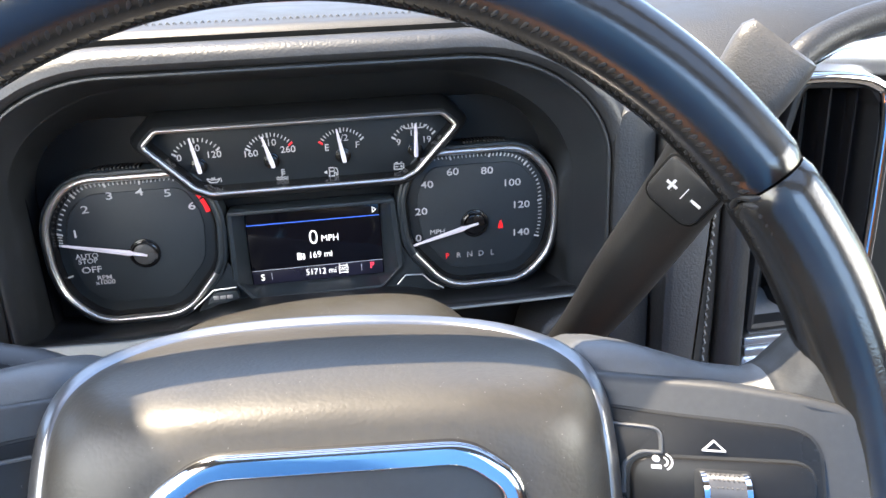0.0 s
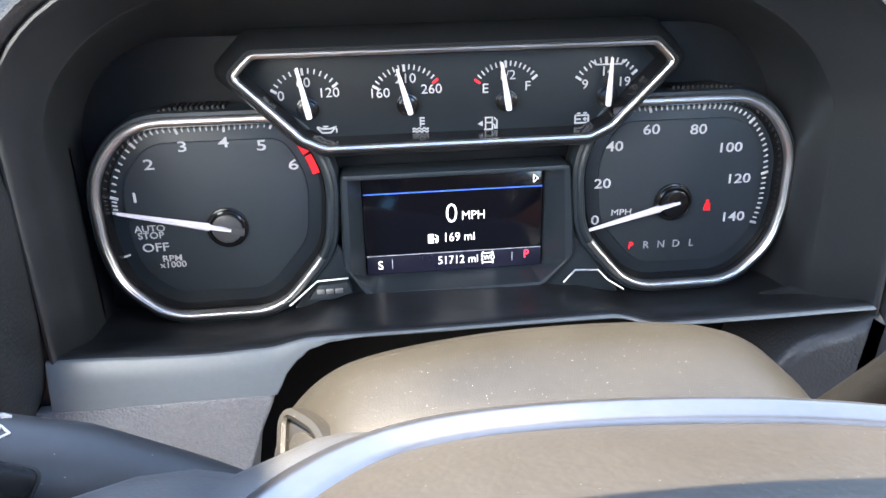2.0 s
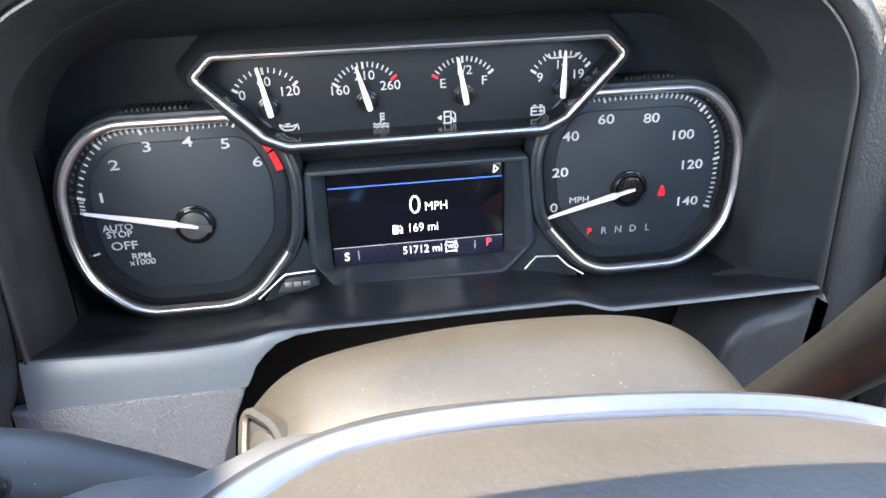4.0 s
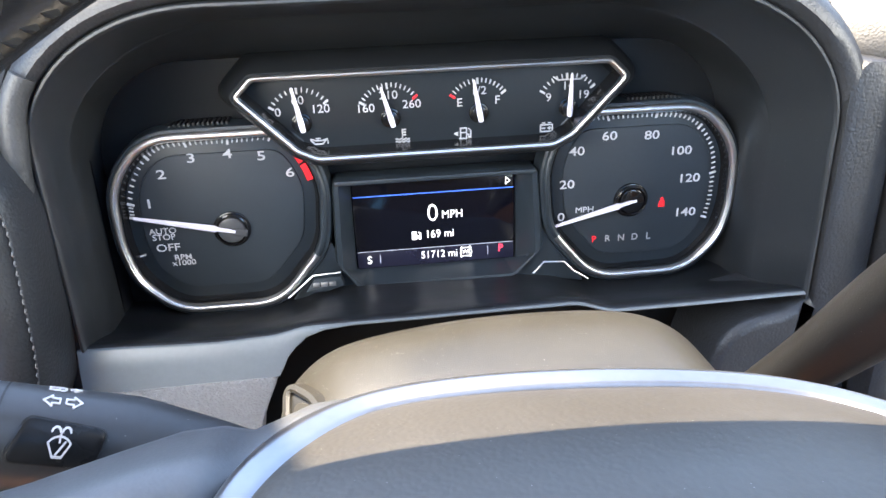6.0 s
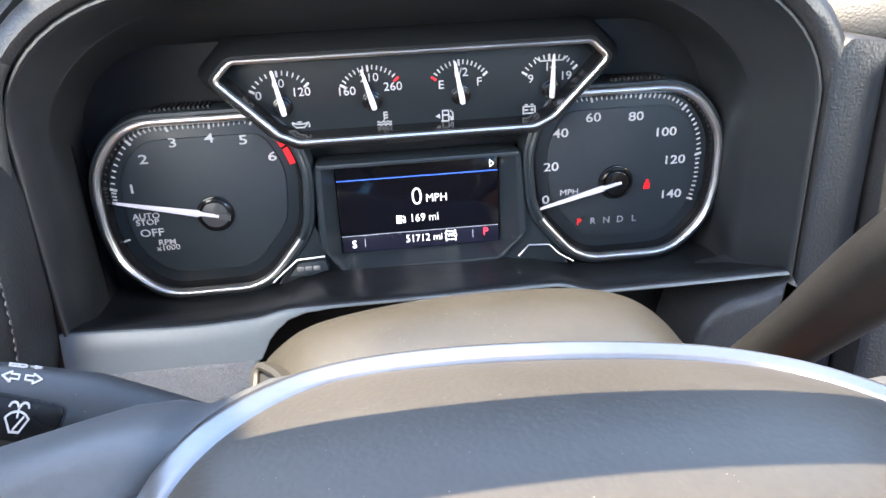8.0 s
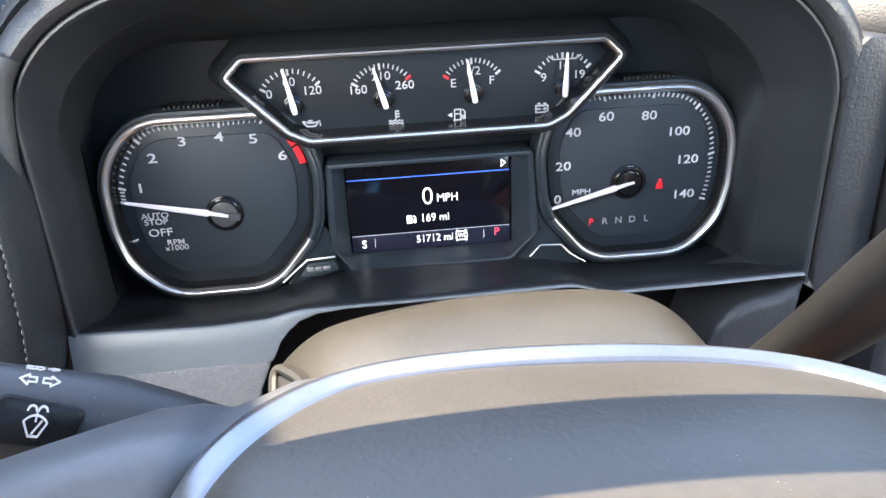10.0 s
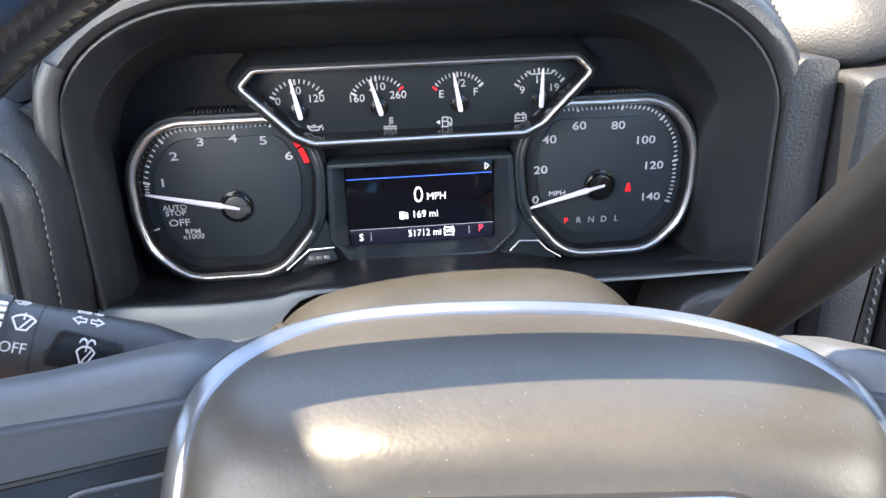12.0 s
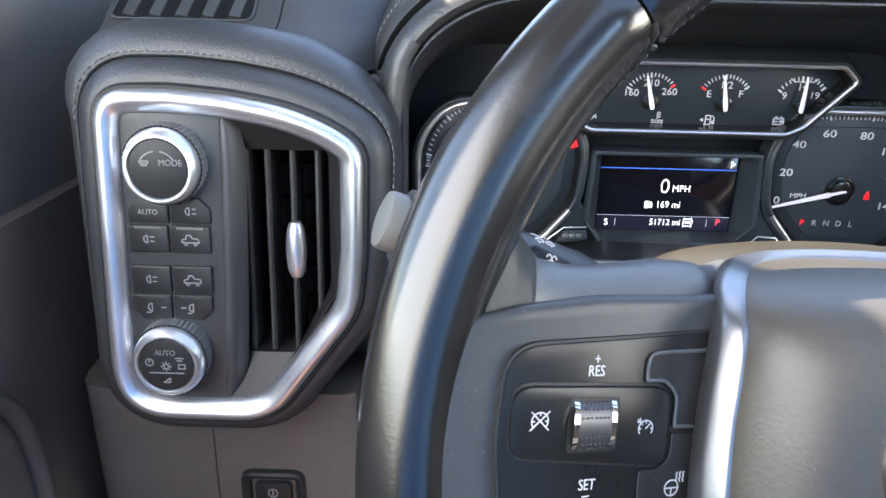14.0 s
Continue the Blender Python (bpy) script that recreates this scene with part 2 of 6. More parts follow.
def rounded(pts, radius, seg=5):
    """A closed outline with its corners rounded; radius: one number, or one for each corner."""
    out, n = [], len(pts)
    for i in range(n):
        p, a, b = Vector(pts[i]), Vector(pts[i - 1]), Vector(pts[(i + 1) % n])
        r = radius[i] if isinstance(radius, (list, tuple)) else radius
        u, v = (a - p), (b - p)
        la, lb = u.length, v.length
        u.normalize(), v.normalize()
        half = math.acos(max(-1, min(1, u.dot(v)))) / 2
        d = min(r / max(math.tan(half), 1e-3), la * 0.48, lb * 0.48)
        s, e = p + u * d, p + v * d
        for k in range(seg + 1):
            t = k / seg
            out.append(tuple(s * (1 - t) ** 2 + p * 2 * t * (1 - t) + e * t * t))
    return out


def area2(pts):
    return sum(pts[i - 1][0] * pts[i][1] - pts[i][0] * pts[i - 1][1] for i in range(len(pts))) / 2


def inset(pts, d):
    """The outline moved inwards by d."""
    s = 1 if area2(pts) > 0 else -1
    n, out = len(pts), []
    for i in range(n):
        p, a, b = Vector(pts[i]), Vector(pts[i - 1]), Vector(pts[(i + 1) % n])
        e1, e2 = (p - a), (b - p)
        if e1.length < 1e-7:
            e1 = e2
        if e2.length < 1e-7:
            e2 = e1
        e1, e2 = e1.normalized(), e2.normalized()
        m = Vector((-(e1.y + e2.y), e1.x + e2.x)) * s
        if m.length < 1e-6:
            m = Vector((-e1.y, e1.x)) * s
        m.normalize()
        c = max(0.5, m.dot(Vector((-e1.y, e1.x)) * s))
        out.append(tuple(p + m * (d / c)))
    return out


def dash(u, v, h):
    """A place on the dash: u to the right, v up, h out of the dial plane towards the driver."""
    return Vector((u, -h, v))


def slab(pts, h0, h1, to=dash, bevel=0.0006, steps=2):
    """A plate of the outline pts from height h0 to h1 with rounded upper edges."""
    rings = [[to(x, y, h0) for x, y in pts]]
    sg = 1 if h1 > h0 else -1
    for k in range(steps + 1):
        a = k / steps * math.pi / 2
        o = inset(pts, bevel * (1 - math.cos(a)))
        rings.append([to(x, y, h1 - sg * bevel * (1 - math.sin(a))) for x, y in o])
    return loft(rings, caps=(True, True))


def band(pts, profile, to=dash):
    """A closed moulding along the outline; profile: loop of (inset, height)."""
    return loft([[to(x, y, h) for x, y in inset(pts, d)] for d, h in profile], loop=True)


def disc(cx, cy, r, n=40):
    return [(cx + r * math.cos(2 * math.pi * k / n), cy + r * math.sin(2 * math.pi * k / n)) for k in range(n)]


def rect(x0, y0, x1, y1, r=0.001, seg=3):
    return rounded([(x0, y0), (x1, y0), (x1, y1), (x0, y1)], r, seg)


def tube(path, radius, n=10, closed=False):
    """A round bar along the path; radius: one number or one for each point."""
    P = [Vector(p) for p in path]
    m = len(P)
    rings, up = [], None
    for i, p in enumerate(P):
        a = P[i - 1] if (i or closed) else p
        b = P[(i + 1) % m] if (i < m - 1 or closed) else p
        t = (b - a).normalized()
        if up is None:
            up = t.orthogonal().normalized()
        up = (up - t * up.dot(t)).normalized()
        w = t.cross(up)
        r = radius[i] if isinstance(radius, (list, tuple)) else radius
        rings.append([p + (up * math.cos(2 * math.pi * k / n) + w * math.sin(2 * math.pi * k / n)) * r for k in range(n)])
    return loft(rings, caps=(not closed, not closed), loop=closed)


def join(*bms):
    """Several meshes of one part in one bmesh."""
    out = bmesh.new()
    for b in bms:
        me = bpy.data.meshes.new("tmp")
        b.to_mesh(me)
        b.free()
        out.from_mesh(me)
        bpy.data.meshes.remove(me)
    return out


def moved(bm, m):
    bmesh.ops.transform(bm, matrix=m, verts=bm.verts)
    return bm


def letters(name, body, size, m, mat, parent, bold=0.0, wide=1.0, depth=0.00015, label=""):
    """Raised writing, centred at the pose m (x along the line, y up, z out)."""
    cu = bpy.data.curves.new("tmp", "FONT")
    cu.body, cu.size, cu.align_x, cu.align_y = body, 1.0, "CENTER", "CENTER"
    cu.extrude, cu.offset, cu.resolution_u, cu.space_line = depth / size, bold, 3, 0.75
    tmp = bpy.data.objects.new("tmp", cu)
    scene.collection.objects.link(tmp)
    dg = bpy.context.evaluated_depsgraph_get()
    me = bpy.data.meshes.new_from_object(tmp.evaluated_get(dg))
    bpy.data.objects.remove(tmp)
    bpy.data.curves.remove(cu)
    me.transform(m @ Matrix.Diagonal((size * wide, size, size, 1)))
    me.name = name
    me.materials.clear()
    me.materials.append(mat)
    ob = new(name, me)
    ob.parent = parent
    if label:
        tagged(ob, label=label)
    return ob


def smooth_path(pts, n=6):
    out = []
    for i in range(len(pts) - 1):
        p0, p1, p2, p3 = pts[max(i - 1, 0)], pts[i], pts[i + 1], pts[min(i + 2, len(pts) - 1)]
        for k in range(n):
            t = k / n
            out.append(0.5 * ((2 * p1) + (p2 - p0) * t + (2 * p0 - 5 * p1 + 4 * p2 - p3) * t * t + (3 * p1 - p0 - 3 * p2 + p3) * t ** 3))
    out.append(pts[-1])
    return out


FACE = Matrix(((1, 0, 0, 0), (0, 0, -1, 0), (0, 1, 0, 0), (0, 0, 0, 1)))


def on_dash(u, v, h, turn=0.0):
    """A pose on the dial plane for writing."""
    return Matrix.Translation((u, -h, v)) @ FACE @ Matrix.Rotation(radians(turn), 4, "Z")


def strokes(lines, width, h0, h1, to=dash):
    """Flat bars along polylines, for pictograms: each line a list of (u, v)."""
    bms = []
    for ln in lines:
        for a, b in zip(ln, ln[1:]):
            a, b = Vector(a), Vector(b)
            t = (b - a)
            if t.length < 1e-7:
                continue
            t.normalize()
            a, b = a - t * width * 0.3, b + t * width * 0.3
            s = Vector((-t.y, t.x)) * width / 2
            bms.append(loft([[to(*q, h) for q in (a - s, b - s, b + s, a + s)] for h in (h0, h1)], caps=(True, True)))
    return join(*bms)


def arc(cx, cy, r, a0, a1, n=12):
    return [(cx + r * math.cos(radians(a0 + (a1 - a0) * k / n)), cy + r * math.sin(radians(a0 + (a1 - a0) * k / n))) for k in range(n + 1)]


# ---- dashboard ----
X0 = 0.0055  # the cluster's middle


def arch(xl, xr, zb, zt, rl, rr, y, el=None, er=None, n=14):
    """An open arch at depth y: up the left side, over the top and down the right side. rl, rr: the corners' widths, el, er: their heights."""
    el, er = el or rl, er or rr
    zs = 10
    pts = [(xl, zb + (zt - el - zb) * k / zs) for k in range(zs)]
    pts += [(xl + rl * (1 - math.cos(a)), zt - el * (1 - math.sin(a))) for a in (math.pi / 2 * k / n for k in range(n + 1))]
    pts += [(xl + rl + (xr - rr - xl - rl) * k / 12, zt) for k in range(1, 12)]
    pts += [(xr - rr * (1 - math.sin(a)), zt - er * (1 - math.cos(a))) for a in (math.pi / 2 * k / n for k in range(n + 1))]
    pts += [(xr, zt - er + (zb - zt + er) * k / zs) for k in range(1, zs + 1)]
    return [Vector((x, y, z)) for x, z in pts]


def brow(grow, y, zb):
    """The arch of the hood's front edge, moved outwards."""
    return arch(-0.168 - grow, 0.188 + grow * (1.25 if grow > 0.004 else 1.0), zb, 0.152 + grow, 0.075 + grow, 0.088 + grow, y, 0.055 + grow, 0.065 + grow)


def resample(pts, n):
    d = [0.0]
    for a, b in zip(pts, pts[1:]):
        d.append(d[-1] + (Vector(b) - Vector(a)).length)
    out = []
    for k in range(n):
        s = d[-1] * k / (n - 1)
        i = max(j for j in range(len(d)) if d[j] <= s + 1e-12)
        i = min(i, len(pts) - 2)
        f = (s - d[i]) / max(d[i + 1] - d[i], 1e-9)
        out.append(tuple(Vector(pts[i]).lerp(Vector(pts[i + 1]), f)))
    return out


def level(line, x):
    """The height of a line of (x, z) at x, eased between its points."""
    for (x0, z0), (x1, z1) in zip(line, line[1:]):
        if x <= x1:
            f = min(1.0, max(0.0, (x - x0) / (x1 - x0)))
            return z0 + (z1 - z0) * f * f * (3 - 2 * f)
    return line[-1][1]


dashboard = thing("dashboard", "black dashboard with padded hood over the gauges", "dashboard", kind="structure")
# a bowl round the gauges that breaks into a flared front lip with a rolled edge
part("hood_tunnel", loft([arch(-0.172, 0.172, -0.016, 0.122, 0.050, 0.050, 0.016), arch(-0.172, 0.1765, -0.016, 0.127, 0.055, 0.060, -0.002, 0.050, 0.055),
                          arch(-0.1712, 0.1775, -0.016, 0.1385, 0.075, 0.085, -0.020, 0.055, 0.062), arch(-0.1700, 0.1788, -0.016, 0.1448, 0.088, 0.104, -0.0305, 0.064, 0.074),
                          arch(-0.1700, 0.1792, -0.016, 0.1452, 0.087, 0.103, -0.0315, 0.064, 0.074)], closed=False), HOODM, dashboard, "satin black bowl around the gauges", smooth=25)
part("hood_lip", loft([arch(-0.1700, 0.1792, -0.016, 0.1452, 0.087, 0.103, -0.0315, 0.064, 0.074), arch(-0.1694, 0.1835, -0.016, 0.1490, 0.080, 0.095, -0.048, 0.059, 0.069),
                       brow(-0.0010, -0.0605, -0.016), brow(0.0, -0.0655, -0.016), brow(0.0004, -0.0672, -0.016), brow(0.0012, -0.0682, -0.016), brow(0.0022, -0.0682, -0.016), brow(0.0030, -0.0670, -0.016), brow(0.0032, -0.0640, -0.016)], closed=False), HOODM, dashboard, "satin black flared lip of the hood")
PADROLL = [(0.0030, -0.0600), (0.0034, -0.0655), (0.0048, -0.0690), (0.0075, -0.0706), (0.0108, -0.0698), (0.0140, -0.0668), (0.0162, -0.0620), (0.0172, -0.0565), (0.0172, -0.0500), (0.0100, -0.0480)]
part("hood_pad", loft([list(r) for r in zip(*[brow(g, y, 0.112) for g, y in PADROLL])], caps=(True, True)), HPAD, dashboard, "grained black padded rim of the hood")
part("top_pad", loft([arch(-0.186, 0.206, 0.06, 0.1690, 0.092, 0.105, -0.0490, 0.072, 0.080), arch(-0.187, 0.207, 0.06, 0.1722, 0.093, 0.105, -0.0522, 0.072, 0.081), arch(-0.188, 0.208, 0.06, 0.1750, 0.093, 0.105, -0.0500, 0.072, 0.081), arch(-0.190, 0.210, 0.06, 0.1768, 0.093, 0.104, -0.0430, 0.072, 0.080),
                      arch(-0.192, 0.214, 0.06, 0.1790, 0.093, 0.104, -0.0300, 0.072, 0.079), arch(-0.196, 0.224, 0.06, 0.1850, 0.092, 0.102, 0.02, 0.072, 0.078),
                      arch(-0.21, 0.26, 0.0, 0.1885, 0.09, 0.09, 0.20, 0.072, 0.07), arch(-0.23, 0.29, 0.0, 0.150, 0.09, 0.09, 0.55, 0.072, 0.07)], closed=False), TOPM, dashboard, "grained vinyl top pad with a stitched seam")
seam = [(x, z) for x, y, z in arch(-0.1912, 0.2125, 0.11, 0.1783, 0.093, 0.104, -0.035, 0.072, 0.079)]
seam = resample(seam, 260)
tagged(part("stitching", join(*[tube([(a[0], -0.0345, a[1] + 0.0002), ((a[0] + b[0]) / 2, -0.0350, (a[1] + b[1]) / 2 + 0.0011), (b[0], -0.0345, b[1] + 0.0002)], 0.00045, 5) for a, b in zip(seam[0::2], seam[1::2])]), THREAD, dashboard, "grey stitches across the top pad"), kind="stuff")
part("side_roll", tube(smooth_path([Vector(p) for p in ((-0.1880, -0.0725, -0.055), (-0.1835, -0.0730, 0.0), (-0.1785, -0.0730, 0.050), (-0.1755, -0.0725, 0.085), (-0.1715, -0.0710, 0.116), (-0.1650, -0.0690, 0.130))], 6), 0.0052, 16), PADM, dashboard, "grained padded roll beside the gauges")
# Dark slab in place of the shade between hood and side roll.
part("side_dark_fill", slab([(-0.20, -0.05), (-0.1705, -0.05), (-0.1705, 0.11), (-0.20, 0.11)], 0.050, 0.066, bevel=0.0005), DARK, dashboard)

# floor of the bowl, its lip and the plain strip below
BACKL = [(-0.200, -0.0115), (-0.173, -0.0115), (-0.137, -0.0135), (-0.095, -0.0135), (-0.078, -0.0105), (-0.056, -0.0050), (-0.037, -0.0035), (0.045, -0.0050), (0.067, -0.0080), (0.090, -0.0140), (0.126, -0.0150), (0.180, -0.0120), (0.200, -0.0120)]
LIP = [(-0.200, 0.0050), (-0.167, 0.0040), (-0.108, 0.0020), (-0.086, 0.0028), (-0.064, 0.0064), (-0.020, 0.0064), (0.065, 0.0072), (0.089, 0.0012), (0.124, 0.0012), (0.187, 0.0020), (0.205, 0.0020)]
UNDER = [(-0.200, -0.0190), (-0.0815, -0.0185), (-0.0785, -0.0140), (-0.0755, -0.0080), (-0.0715, -0.0035), (-0.0650, 0.0012), (-0.0560, 0.0036), (-0.0420, 0.0046), (0.065, 0.0050), (0.089, -0.0010), (0.124, -0.0010), (0.187, -0.0004), (0.205, -0.0004)]
XS = [-0.1725 + 0.361 * k / 150 for k in range(151)]
rows = []
for x in XS:
    zb, zl = level(BACKL, x), level(LIP, x)
    rows.append([Vector((x, y, zb + (zl - zb) * f - d)) for y, f, d in ((0.016, 0.0, 0.001), (-0.010, 0.0, 0.0), (-0.014, 0.02, 0.0), (-0.022, 0.10, 0.0004), (-0.034, 0.34, 0.0006), (-0.048, 0.66, 0.0004), (-0.060, 0.93, 0.0), (-0.0645, 1.0, 0.0), (-0.0660, 1.0, 0.0002), (-0.0668, 1.0, 0.0008))])
part("ledge", loft(rows, closed=False), LEDGE, dashboard, "glossy black ledge with dust specks below the gauges")
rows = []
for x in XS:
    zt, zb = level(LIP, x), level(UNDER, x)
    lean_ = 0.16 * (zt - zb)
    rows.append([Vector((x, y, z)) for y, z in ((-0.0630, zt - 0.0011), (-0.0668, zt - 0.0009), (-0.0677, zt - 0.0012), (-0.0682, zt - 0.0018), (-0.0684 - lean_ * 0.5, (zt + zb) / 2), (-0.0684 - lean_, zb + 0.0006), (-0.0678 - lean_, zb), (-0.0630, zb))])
# The strip's paleness is painted sky reflection.
part("plain_strip", loft(rows, caps=(True, True)), STRIPSKY, dashboard, "plain dark plastic strip with sky sheen in its colour")
knee = [(-0.1800, -0.0184), (-0.0814, -0.0180), (-0.0885, -0.034), (-0.0960, -0.055), (-0.1010, -0.085), (-0.103, -0.13), (-0.103, -0.40), (-0.1800, -0.40)]
# Paler than the right pad, with daylight in its base colour.
part("knee_pad", slab(rounded(knee, [0.001, 0.003, 0.03, 0.03, 0.03, 0.03, 0.002, 0.002]), 0.03, 0.0716, bevel=0.0012, steps=3), KNEELIT, dashboard, "coarsely grained black knee pad")
# Flat black sheet painting the unlit depth round the column.
part("column_dark_sheet", slab([(-0.12, -0.0175), (0.235, -0.0175), (0.235, -0.4), (-0.12, -0.4)], -0.02, 0.018), VOID, dashboard, "black sheet painting the dark behind the column")
right_low = [(0.192, -0.001), (0.176, -0.009), (0.161, -0.0115), (0.151, -0.0165), (0.144, -0.026), (0.140, -0.040), (0.139, -0.07), (0.139, -0.40), (0.192, -0.40)]
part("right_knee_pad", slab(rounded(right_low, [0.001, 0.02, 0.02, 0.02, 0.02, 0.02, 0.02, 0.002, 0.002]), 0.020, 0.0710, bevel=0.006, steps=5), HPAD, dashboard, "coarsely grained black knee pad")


# ---- instrument cluster ----
cluster = thing("instrument_cluster", "black instrument cluster with chrome-rimmed dials and lit display", "instrument cluster")
part("back_plate", slab(rect(-0.185 + X0, -0.014, 0.185 + X0, 0.128, 0.01), -0.03, -0.0165), BACKM, cluster)

TP = [(-0.1732, 0.030), (-0.1732, 0.064), (-0.1510, 0.0912), (-0.0725, 0.0912), (-0.0562, 0.060), (-0.0597, 0.020), (-0.0885, -0.0138), (-0.1475, -0.0138), (-0.1685, 0.008)]
TACH = inset([(x + X0, z) for x, z in rounded(TP, [0.06, 0.055, 0.05, 0.05, 0.05, 0.04, 0.035, 0.05, 0.05], 8)], 0.0028)
SPEED = [(2 * X0 - x, z) for x, z in TACH][::-1]


def cut_path(outline, hub, deg, d):
    """Where the ray from the hub at that angle meets the outline moved inwards by d."""
    o = inset(outline, d)
    w = Vector((math.cos(radians(deg)), math.sin(radians(deg))))
    best = None
    for i in range(len(o)):
        a, b = Vector(o[i - 1]) - Vector(hub), Vector(o[i]) - Vector(hub)
        e = b - a
        den = w.x * e.y - w.y * e.x
        if abs(den) < 1e-12:
            continue
        s = (a.x * e.y - a.y * e.x) / den
        k = (a.x * w.y - a.y * w.x) / den
        if s > 0 and -1e-6 <= k <= 1 + 1e-6 and (best is None or s > best):
            best = s
    return Vector(hub) + w * best


def bar(a, b, width, h0, h1, to=dash):
    a, b = Vector(a), Vector(b)
    t = (b - a).normalized()
    s = Vector((-t.y, t.x)) * width / 2
    return loft([[to(*q, h) for q in (a - s, b - s, b + s, a + s)] for h in (h0, h1)], caps=(True, True))


def needle(parent, hub, tip, w0, w1, r, h, tail, broad=True):
    """A tapered pointer with its round hub."""
    hub, tip = Vector(hub), Vector(tip)
    t = (tip - hub).normalized()
    s = Vector((-t.y, t.x))
    part("needle_well", join(slab(disc(*hub, r), 0.0002, 0.0022, bevel=0.0006), band(disc(*hub, r * 0.92), [(0, 0.001), (0.0002, 0.0034), (0.0010, 0.0038), (0.0016, 0.0030), (0.0018, 0.001)])), GLOSS, parent)
    cap = part("needle_cap", join(slab(disc(*hub, r * 0.72), 0.001, h - 0.0004, bevel=0.0008), bar(hub, hub - t * tail, w0 * 1.05, 0.002, h + 0.0004)), HUBM if broad else GLOSS, parent)
    edge = hub + t * r * 0.74
    base = hub - t * r * 0.22
    thin = w0 * 0.22
    ring = [base - s * thin, edge - s * thin * 1.3, edge + t * 0.0012 - s * w0 * 0.5, tip - s * w1 * 0.5, tip + s * w1 * 0.5, edge + t * 0.0012 + s * w0 * 0.5, edge + s * thin * 1.3, base + s * thin]
    mid = [base, edge, edge + t * 0.0012, tip, tip, edge + t * 0.0012, edge, base]
    rings = [[dash(*q, h - 0.0006) for q in ring], [dash(*q, h + 0.0007) for q in ring], [dash(*(q.lerp(m, 0.5)), h + 0.0014) for q, m in zip(ring, mid)]]
    return part("needle", loft(rings, caps=(True, True)), NEEDLE, parent, "white tapered pointer")


def tick_depth(name, a):
    """How far inside the rim the ring of marks runs at that angle; the printed ring is set towards the cluster's middle."""
    rows = ((-20, 0.0032), (55, 0.0032), (75, 0.0042), (120, 0.0044), (145, 0.0060), (200, 0.0060)) if name == "tachometer" else ((-20, 0.0088), (20, 0.0086), (50, 0.0066), (75, 0.0042), (120, 0.0042), (150, 0.0016), (200, 0.0012))
    for (a0, d0), (a1, d1) in zip(rows, rows[1:]):
        if a <= a1:
            return d0 + (d1 - d0) * (a - a0) / (a1 - a0)
    return rows[-1][1]


def dial(name, outline, hub, majors, minor, parent, label, first=0):
    face = part(name, slab(inset(outline, 0.004), -0.012, -0.0004), DIALR, parent, label)
    part("inner_face", slab(inset(outline, 0.0118), -0.0006, 0.0006, bevel=0.0008), DIAL, face)
    for a0, a1 in zip(majors, majors[1:]):
        m_ = minor if abs(a1 - a0) > 12 else 4 if abs(a1 - a0) > 1 else 1
        for k in range(m_):
            a = a0 + (a1 - a0) * k / m_
            big = k == 0
            d0 = tick_depth(name, a)
            p, q = cut_path(outline, hub, a, d0 if big else d0 + 0.0006), cut_path(outline, hub, a, d0 + 0.0036 if big else d0 + 0.0027)
            part("tick", bar(p, q, 0.0011 if big else 0.0006, 0.0, 0.0008), WHITE, face)
    return face


tach_hub, speed_hub = (-0.112 + X0, 0.034), (0.112 + X0, 0.034)
tach = dial("tachometer", TACH, tach_hub, [169, 161, 132, 110, 85, 62, 53], 8, cluster, "octagonal engine speed dial with white marks")
for body, u, v in (("1", -0.153, 0.051), ("2", -0.144, 0.0666), ("3", -0.1276, 0.0744), ("4", -0.1087, 0.0755), ("5", -0.0915, 0.0733), ("6", -0.0777, 0.0633)):
    letters("numeral", body, 0.0070, on_dash(u + X0, v, 0.0008), WHITE, tach, 0.007, 1.48)
letters("legend", "AUTO\nSTOP", 0.0047, on_dash(-0.1487 + X0, 0.0335, 0.0008), WHITE, tach, 0.004, 1.1)
letters("legend", "OFF", 0.0061, on_dash(-0.1475 + X0, 0.0255, 0.0008), WHITE, tach, 0.004, 1.2)
letters("legend", "RPM\nx1000", 0.0044, on_dash(-0.1405 + X0, 0.0178, 0.0008), WHITE, tach, 0.004, 1.15)
part("off_mark", bar((-0.1635 + X0, 0.0215), (-0.1600 + X0, 0.0225), 0.0009, 0.0, 0.0008), WHITE, tach)
red = [cut_path(TACH, tach_hub, 52 - k * 1.40, 0.0040) for k in range(17)]
red_in = [cut_path(TACH, tach_hub, 52 - k * 1.40, 0.0080) for k in range(17)]
part("red_zone", join(*[loft([[dash(*q, h + up) for q, up in ((red[i], 0.0052), (red[i + 1], 0.0052), (red_in[i + 1], 0.0006), (red_in[i], 0.0006))] for h in (-0.0002, 0.0007)], caps=(True, True)) for i in range(16) if i != 8]), RED, tach)
needle(tach, tach_hub, (-0.1610 + X0, 0.0450), 0.0036, 0.0012, 0.0100, 0.0045, 0.0084)

speedo = dial("speedometer", SPEED, speed_hub, [196, 165, 136, 108, 76, 47, 15, -17, -17.1], 10, cluster, "octagonal speed dial with white marks")
for body, u, v in (("0", 0.0715, 0.0262), ("20", 0.0744, 0.0455), ("40", 0.0795, 0.0644), ("60", 0.0977, 0.072), ("80", 0.122, 0.071), ("100", 0.1395, 0.061), ("120", 0.146, 0.0444), ("140", 0.1455, 0.0238)):
    letters("numeral", body, 0.0070, on_dash(u + X0, v, 0.0008), WHITE, speedo, 0.006, 1.28)
